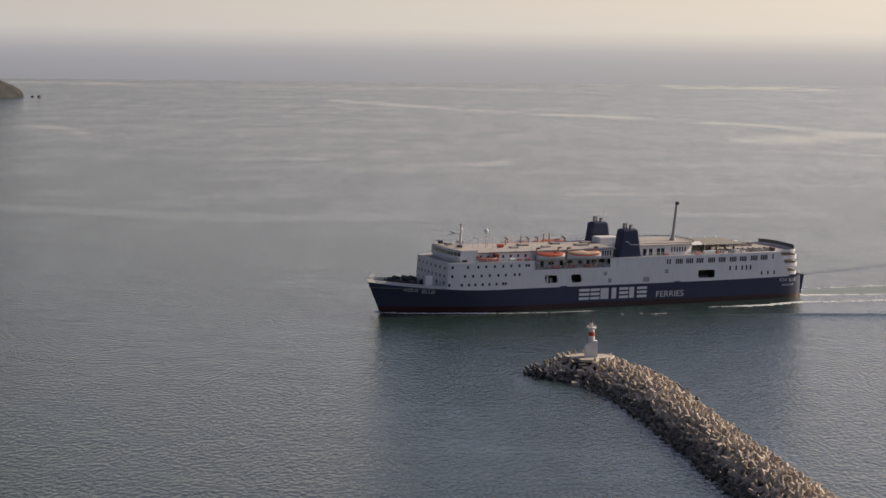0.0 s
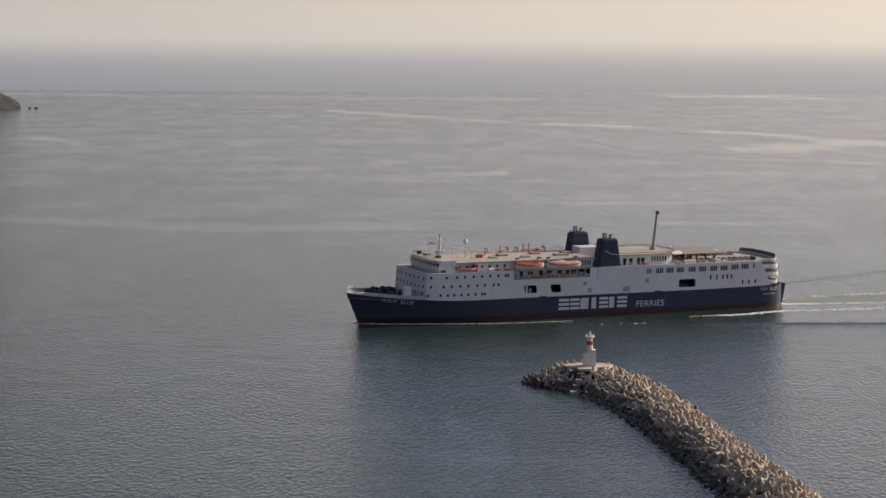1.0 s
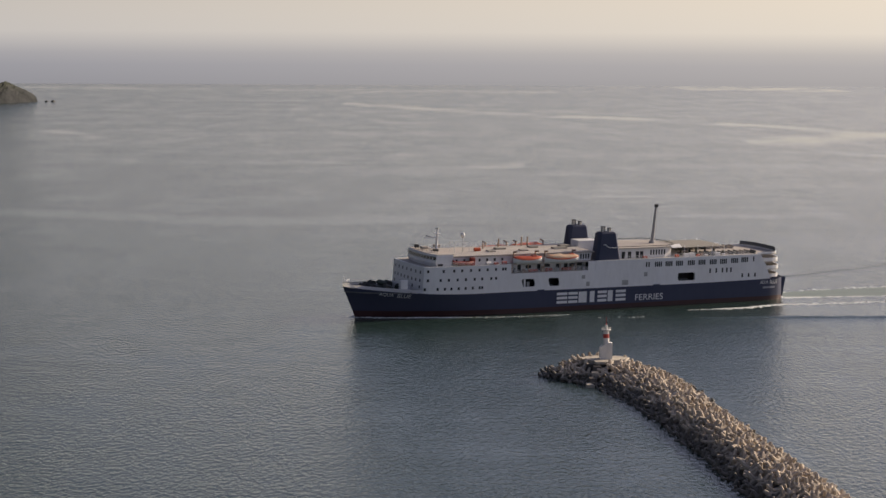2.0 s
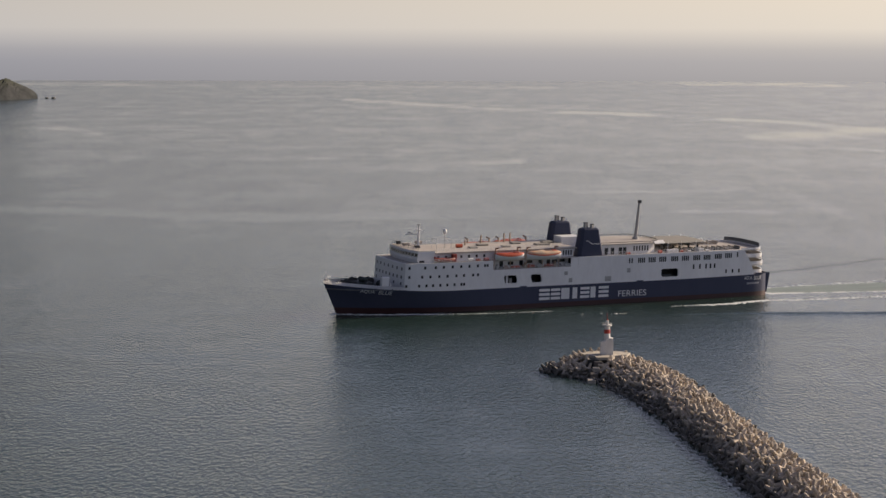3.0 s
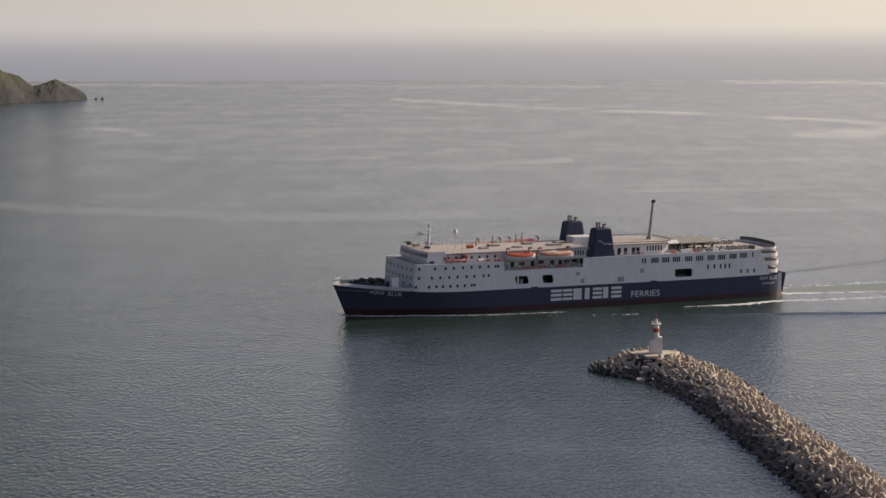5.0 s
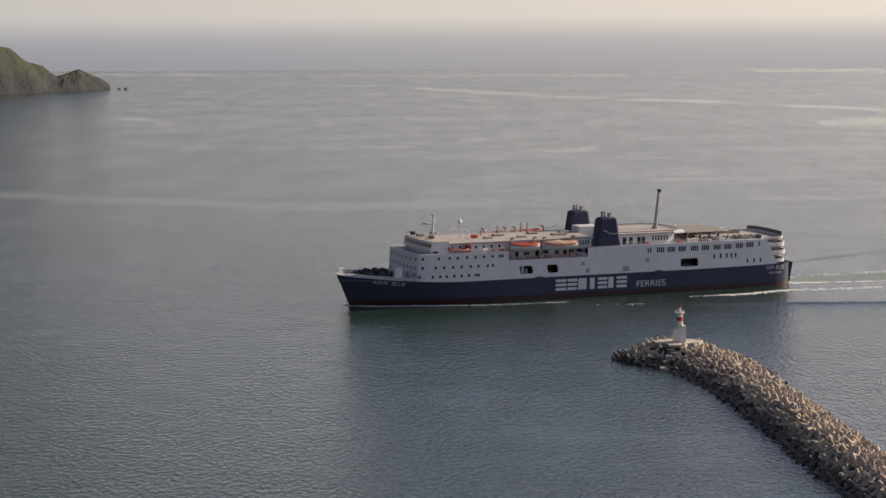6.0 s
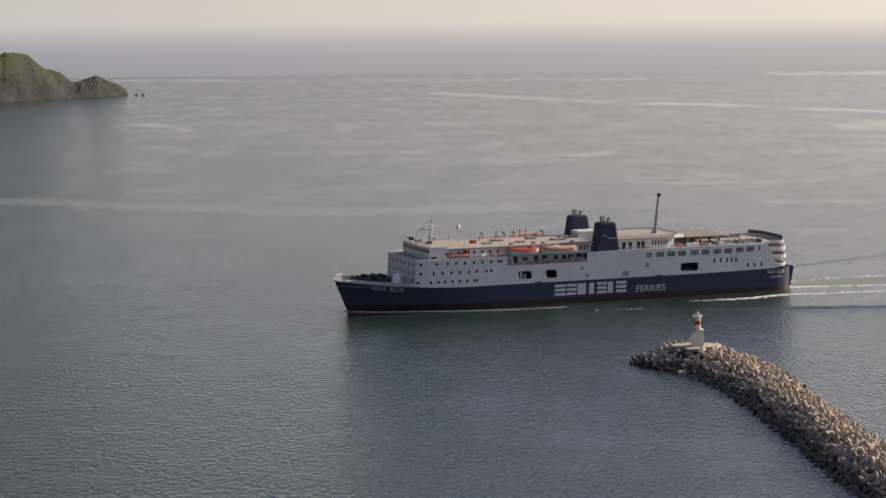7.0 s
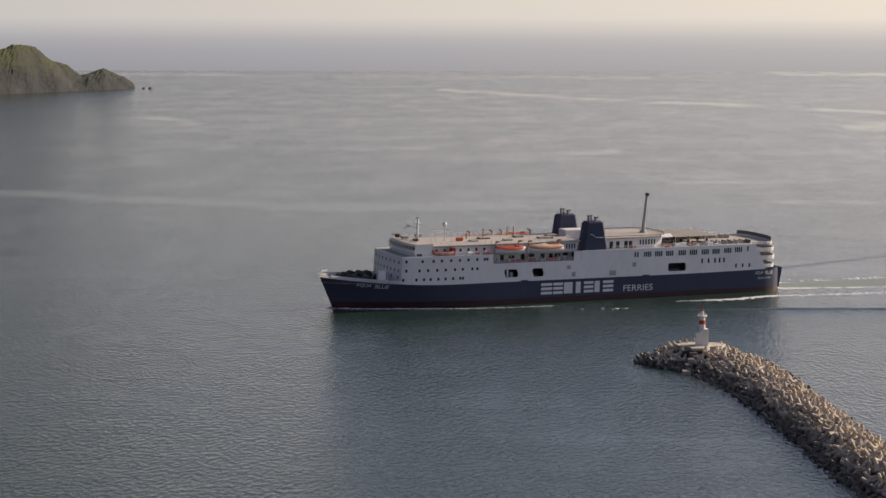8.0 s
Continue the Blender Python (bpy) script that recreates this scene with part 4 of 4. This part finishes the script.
rnd = random.Random(7)
spots = []
cell = {}
tries = 0
while tries < 60000:
    tries += 1
    y = rnd.uniform(345, 553)
    cx, w = spine_at(min(y, 537))
    x = cx + rnd.uniform(-w - 1, w + 1)
    h = mound(x, y)
    if h < -0.6:
        continue
    if math.hypot((x - 39.2) / 1.08, (y - 534.5) / 1.3) < 4.3 or (abs(x - 34.9 - 0.2 * (y - 519.5)) < 1.4 and 515 < y < 530):
        continue
    key = (int(x // 2), int(y // 2))
    if any(math.hypot(x - a, y - b) < 1.36 for i in (-1, 0, 1) for j in (-1, 0, 1) for a, b in cell.get((key[0] + i, key[1] + j), ())):
        continue
    cell.setdefault(key, []).append((x, y))
    e = Euler([rnd.uniform(0, math.tau) for _ in range(3)])
    spots.append((y, Matrix.LocRotScale((x, y, h + rnd.uniform(-0.15, 0.45)), e, None), rnd.uniform(0.95, 1.3)))
spots.sort(key=lambda s: s[0])
near = [s for s in spots if s[0] > 378][:300]
near_ids = {id(s) for s in near}

# ---- harbour light ----
light = thing("harbour_light", "white harbour light tower with a red band on a plinth", "lighthouse")
LX, LY, LZ = 39.4, 535.5, 4.1
bm = bmesh.new()
outline = [(-1.45, 0), (1.3, 0), (1.3, 3.5), (1.1, 3.6), (0.55, 3.6), (-1.3, 2.65), (-1.45, 2.5)]
loft(bm, [[(LX + x, LY - 1.1, LZ + z) for x, z in outline], [(LX + x, LY + 1.1, LZ + z) for x, z in outline]])
part("plinth", bm, LHWHITE, light, "white plinth with a sloping shoulder")
part("tower", rd((LX, LY, LZ + 2.6), (LX, LY, LZ + 6.3), 0.74, 0.60, seg=24), LHWHITE, light, smooth=False)
part("red_band", rd((LX, LY, LZ + 4.6), (LX, LY, LZ + 5.5), 0.69, 0.655, seg=24), LHRED, light, "red painted band")
part("gallery", rd((LX, LY, LZ + 6.3), (LX, LY, LZ + 6.5), 1.05, seg=24), LHWHITE, light)
part("lantern", rd((LX, LY, LZ + 6.5), (LX, LY, LZ + 7.5), 0.36, 0.30, seg=16), LHWHITE, light)
part("lamp", rd((LX, LY, LZ + 7.5), (LX, LY, LZ + 7.85), 0.2, 0.12, seg=12), LHRED, light, "small red lamp")
part("aerial", rd((LX, LY, LZ + 7.8), (LX, LY, LZ + 9.2), 0.06, seg=6), LHRED, light)
bm = bmesh.new()
for k in range(12):
    a, b = math.tau * k / 12, math.tau * (k + 1) / 12
    pa, pb = (LX + math.cos(a), LY + math.sin(a)), (LX + math.cos(b), LY + math.sin(b))
    rod(bm, (*pa, LZ + 6.5), (*pa, LZ + 6.85), 0.03, seg=4)
    rod(bm, (*pa, LZ + 6.85), (*pb, LZ + 6.85), 0.03, seg=4)
part("gallery_rail", bm, LHWHITE, light)
platform = thing("light_platform", "pale cast concrete platform with steps to the water", "platform")
bm = bmesh.new()
prism(bm, [(LX - 5.7, LY + 2), (LX - 5.2, LY - 1.0), (LX - 2.9, LY - 3.6), (LX - 2.7, LY - 6.0), (LX + 0.9, LY - 6.0), (LX + 1.5, LY - 3.0), (LX + 4.2, LY - 1.6), (LX + 5.4, LY + 2.5), (LX + 3, LY + 5), (LX - 3, LY + 5.5)], 3.55, LZ)
part("foundation", bx(LX - 4.6, LX + 4.4, LY - 5.5, LY + 4, 0.5, 3.55), ROCKWET, platform, "dark rubble footing")
part("slab", bm, SLAB, platform)
# Dark blocks stand for shaded step faces, pale ones for sunlit landings.
for x, y, z, w, d, m_ in ((37.0, 529.6, 3.3, 0.85, 1.7, SLAB_SHADED), (36.4, 526.4, 2.3, 0.75, 1.5, SLAB), (35.7, 523.2, 1.5, 0.8, 1.7, SLAB_SHADED), (34.9, 519.6, 0.65, 0.85, 1.9, SLAB)):
    part("step", bx(x - w, x + w, y - d, y + d, -0.6, z, bevel=0.08), m_, platform, "concrete step coloured dark for shade" if m_ is SLAB_SHADED else "sunlit concrete landing")

# ---- headland ----
PROFILE = [(-1000, 70), (-760, 62), (-690, 50), (-644, 54), (-633, 61), (-626, 60), (-615, 56), (-610, 47), (-605, 42), (-596, 37), (-589, 34), (-584, 26), (-578, 20), (-572, 22), (-564, 25), (-558, 29), (-552, 24), (-546, 19), (-540, 15), (-535, 11.5), (-531, 7), (-528, -6)]


def ridge(x):
    for (xa, za), (xb, zb) in zip(PROFILE, PROFILE[1:]):
        if xa <= x <= xb:
            return za + (zb - za) * (x - xa) / (xb - xa)
    return -6.0


bm = bmesh.new()
NX, NY = 230, 70
grid = []
for j in range(NY + 1):
    row = []
    for i in range(NX + 1):
        xr = -900 + 374 * i / NX
        y0 = 2930 + 2.9 * max(0, xr + 650)
        v = (j / NY) ** 1.7
        y = y0 + 260.0 * v
        x = xr * (1 + 0.085 * (v - 0.15))
        top = ridge(xr)
        cliff = 0.50 + 0.22 * noise.noise(Vector((xr * 0.022, 1.5, 0.0)))
        if v < 0.05:
            up = cliff * (v / 0.05) ** 0.75
        elif v < 0.22:
            up = cliff + (1 - cliff) * math.sin((v - 0.05) / 0.17 * math.pi / 2)
        else:
            up = clamp((1 - v) / 0.78) ** 0.5
        big = noise.fractal(Vector((x * 0.03, y * 0.02, 3.0)), 0.8, 2.0, 5)
        gul = abs(noise.fractal(Vector((x * 0.10, y * 0.012, 9.0)), 0.7, 2.1, 5))
        fine = noise.fractal(Vector((x * 0.35, y * 0.10, 5.0)), 0.6, 2.0, 3)
        edge = min(1, 2.5 * up) * clamp(top / 25)
        z = top * up + (big * 2.0 - gul * 7.0 * (1 - clamp((v - 0.1) / 0.14)) + fine * 1.6) * edge - 0.5
        row.append(bm.verts.new((x, y + (26.0 * abs(noise.noise(Vector((xr * 0.035, 7.0, 0)))) - 14.0 * gul) * edge * clamp((0.3 - v) / 0.2), z)))
    grid.append(row)
for a, b in zip(grid, grid[1:]):
    for i in range(NX):
        bm.faces.new((a[i], a[i + 1], b[i + 1], b[i]))


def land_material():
    # Rock and grass colours are greyed and lifted a little for distance haze.
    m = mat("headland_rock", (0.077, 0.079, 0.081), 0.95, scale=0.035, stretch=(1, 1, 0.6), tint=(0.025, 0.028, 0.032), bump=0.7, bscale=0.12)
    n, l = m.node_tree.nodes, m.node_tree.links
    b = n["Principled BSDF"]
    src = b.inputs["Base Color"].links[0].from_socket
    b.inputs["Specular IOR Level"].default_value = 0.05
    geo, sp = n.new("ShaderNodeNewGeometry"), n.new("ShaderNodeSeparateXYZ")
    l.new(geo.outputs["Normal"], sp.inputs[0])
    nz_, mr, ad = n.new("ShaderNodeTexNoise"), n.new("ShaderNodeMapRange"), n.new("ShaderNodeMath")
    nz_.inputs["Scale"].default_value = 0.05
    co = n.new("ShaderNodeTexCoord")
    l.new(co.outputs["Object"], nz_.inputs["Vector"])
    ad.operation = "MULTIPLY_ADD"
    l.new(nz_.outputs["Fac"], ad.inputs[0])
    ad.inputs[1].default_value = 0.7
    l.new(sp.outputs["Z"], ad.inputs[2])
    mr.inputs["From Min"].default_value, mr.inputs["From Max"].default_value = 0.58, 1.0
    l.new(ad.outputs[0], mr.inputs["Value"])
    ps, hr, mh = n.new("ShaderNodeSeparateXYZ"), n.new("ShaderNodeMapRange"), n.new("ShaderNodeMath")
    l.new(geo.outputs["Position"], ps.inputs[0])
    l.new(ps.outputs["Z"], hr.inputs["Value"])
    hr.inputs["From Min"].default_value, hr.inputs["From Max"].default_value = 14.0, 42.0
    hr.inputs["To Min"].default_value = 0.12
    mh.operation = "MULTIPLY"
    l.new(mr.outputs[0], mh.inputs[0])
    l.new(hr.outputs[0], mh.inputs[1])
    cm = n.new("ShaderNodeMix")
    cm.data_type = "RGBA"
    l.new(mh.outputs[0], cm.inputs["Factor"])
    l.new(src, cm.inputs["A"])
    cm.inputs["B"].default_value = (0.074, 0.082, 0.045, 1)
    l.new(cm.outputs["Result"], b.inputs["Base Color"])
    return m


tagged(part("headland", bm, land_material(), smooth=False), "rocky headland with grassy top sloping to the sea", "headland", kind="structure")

for x, y, r in ((-513.5, 3290, 2.2), (-503.5, 3284, 2.8)):
    bm = bmesh.new()
    bmesh.ops.create_icosphere(bm, subdivisions=3, radius=1.0)
    for v in bm.verts:
        k = 1 + 0.35 * noise.noise(v.co * 2.1 + Vector((x, 0, 0)))
        v.co = Vector((v.co.x * r * k, v.co.y * r * k * 1.3, v.co.z * r * 0.75 * k))
    sk = part("skerry", bm, ROCKWET)
    sk.location = (x, y, 0.3)
    tagged(sk, "small dark rock awash off the headland", "rock", group="rocks off the headland")

# ---- wake: foam flakes and churned water that travel with the ferry ----
ship_wake = thing("ship_wake", "white foam and churned water round the ferry", "wake")
rw = random.Random(11)


def at_line(pts, s):
    seg = [math.dist(a, b) for a, b in zip(pts, pts[1:])]
    d = s * sum(seg)
    for (a, b), g in zip(zip(pts, pts[1:]), seg):
        if d <= g:
            return a[0] + (b[0] - a[0]) * d / g, a[1] + (b[1] - a[1]) * d / g
        d -= g
    return pts[-1]


def foam_line(name, pts, count, spread, size, gap=0.0, fade=0.0):
    bm = bmesh.new()
    for _ in range(count):
        s = rw.random()
        if gap and noise.noise(Vector((s * 19.0, pts[0][0] * 0.1, 4.2))) < gap:
            continue
        if rw.random() < fade * s:
            continue
        x, y = at_line(pts, s)
        y += rw.gauss(0, spread * (1 + 1.0 * s))
        x += rw.gauss(0, 1.0)
        a, b = size * rw.uniform(0.6, 2.2), size * rw.uniform(0.6, 1.8)
        n = rw.randint(5, 7)
        ring = [(x + a * math.cos(math.tau * k / n) * rw.uniform(0.6, 1.2), y + b * math.sin(math.tau * k / n) * rw.uniform(0.6, 1.2)) for k in range(n)]
        loft(bm, [[(u, v, -0.02) for u, v in ring], [(x + (u - x) * 0.8, y + (v - y) * 0.8, 0.012 + 0.02 * rw.random()) for u, v in ring]])
    return tagged(part(name, bm, FOAM, ship_wake, "broken white foam"), kind="stuff")


foam_line("foam", [(-2.0, 5.5), (-8, 7.6), (-28, 12.2), (-60, 19), (-105, 30)], 2200, 1.0, 0.5, gap=-0.28, fade=0.8)
foam_line("foam", [(-3, -5), (-20, -6.5), (-42, -6.0), (-105, -4)], 900, 2.2, 0.45, gap=-0.15, fade=0.5)
foam_line("foam", [(-2.0, 0), (-30, 4), (-105, 12)], 1500, 3.6, 0.34, gap=-0.3, fade=0.4)
foam_line("foam", [(32, 25.0), (25, 25.8), (17, 24), (9, 22.6), (-3, 26), (-40, 30), (-90, 36)], 1600, 0.9, 0.36, fade=0.7)
foam_line("foam", [(133.4, -0.6), (130.5, 2.5), (127, 5.6), (121, 8.2), (115, 10.6), (108, 13.5)], 320, 0.25, 0.26)
foam_line("foam", [(108, 13.5), (100, 16.5), (90, 18.5), (78, 19.5)], 260, 0.14, 0.13)
foam_line("foam", [(133.4, 0.4), (130.5, -2.5), (124, -7)], 90, 0.3, 0.45)
foam_line("foam", [(41, 23.6), (36, 24.5), (31, 25.1)], 90, 0.25, 0.16)
foam_line("foam", [(74, 30), (69, 31.5), (62, 34)], 26, 0.5, 0.28, gap=0.1)


def water_strip(name, left, right, hgt, material, label, n=40):
    """A low swell of water between two lines, thin at its edges."""
    bm = bmesh.new()
    cols = []
    for k in range(n + 1):
        a, b = at_line(left, k / n), at_line(right, k / n)
        col = []
        for j in range(9):
            u = j / 8
            wob = 0.35 * noise.noise(Vector((k * 0.6, j * 1.3, 2.0)))
            z = 0.015 + hgt * math.sin(math.pi * u) * (0.7 + wob) * min(1, 4 * k / n + 0.1) * min(1, 3 * (1 - k / n) + 0.05)
            col.append(bm.verts.new((a[0] + (b[0] - a[0]) * u, a[1] + (b[1] - a[1]) * u, z)))
        cols.append(col)
    for a, b in zip(cols, cols[1:]):
        for j in range(8):
            bm.faces.new((a[j], a[j + 1], b[j + 1], b[j]))
    return part(name, bm, material, ship_wake, label, smooth=True)


water_strip("churned_water", [(-1.5, 6.5), (-28, 13.5), (-60, 21), (-110, 32)], [(-1.5, -6.5), (-28, -7), (-60, -6), (-110, -5)], 0.12, CHURN, "pale green aerated water")
water_strip("wave", [(60, 36), (26, 48), (6, 57), (-80, 92)], [(62, 40), (28, 52.5), (8, 61.5), (-78, 98)], 0.4, SEA, "low bow wave spreading from the hull")
water_strip("wave", [(-20, -38), (-46, -49), (-87, -65), (-140, -86)], [(-20, -42), (-46, -53), (-87, -70), (-140, -92)], 0.06, SEA, "low bow wave spreading from the hull")

# ---- armour units on the breakwater ----
# Set above the wet foot so the dark tone covers the shaded flank too.
TIDE_SHADE_TOP = 1.15
units = [finish("tetrapod", tetrapod(bmesh.new(), s=1.0), CONCRETE), finish("tetrapod", tetrapod(bmesh.new(), s=1.0), TIDE_SHADE)]
for y, m, s in near:
    ob = new("tetrapod", units[1 if m.translation.z < TIDE_SHADE_TOP else 0])
    ob.parent = breakwater
    ob.matrix_basis = m @ Matrix.Diagonal((s, s, s, 1))
bm = bmesh.new()
low_bm = bmesh.new()
for sp in spots:
    if id(sp) not in near_ids:
        tetrapod(low_bm if sp[1].translation.z < TIDE_SHADE_TOP else bm, sp[1], sp[2])
tagged(part("tide_zone_armour", low_bm, TIDE_SHADE, breakwater, "tetrapods dark with algae and, up the flank, with painted shade"), kind="stuff")
tagged(part("armour_layer", bm, CONCRETE_J, breakwater, "further pale tetrapods of the slope"), kind="stuff")

# ---- what moves ----
COURSE = [
    (0, 109.37, 720.52, 26.93),
    (1, 104.15, 718.09, 26.91),
    (2, 98.95, 715.71, 26.88),
    (3, 93.77, 713.35, 26.85),
    (4, 88.62, 711.03, 26.82),
    (5, 83.49, 708.73, 26.79),
    (6, 78.39, 706.47, 26.77),
    (7, 73.31, 704.25, 26.74),
    (8, 68.26, 702.05, 26.71),
]


def motions():
    walk(ferry, [(t, pose(x, y, 0, -3.09, 0, 180 + a)) for t, x, y, a in COURSE])
    walk(ship_wake, [(t, pose(x, y, 0, 0, 0, 180 + a)) for t, x, y, a in COURSE])


motions()
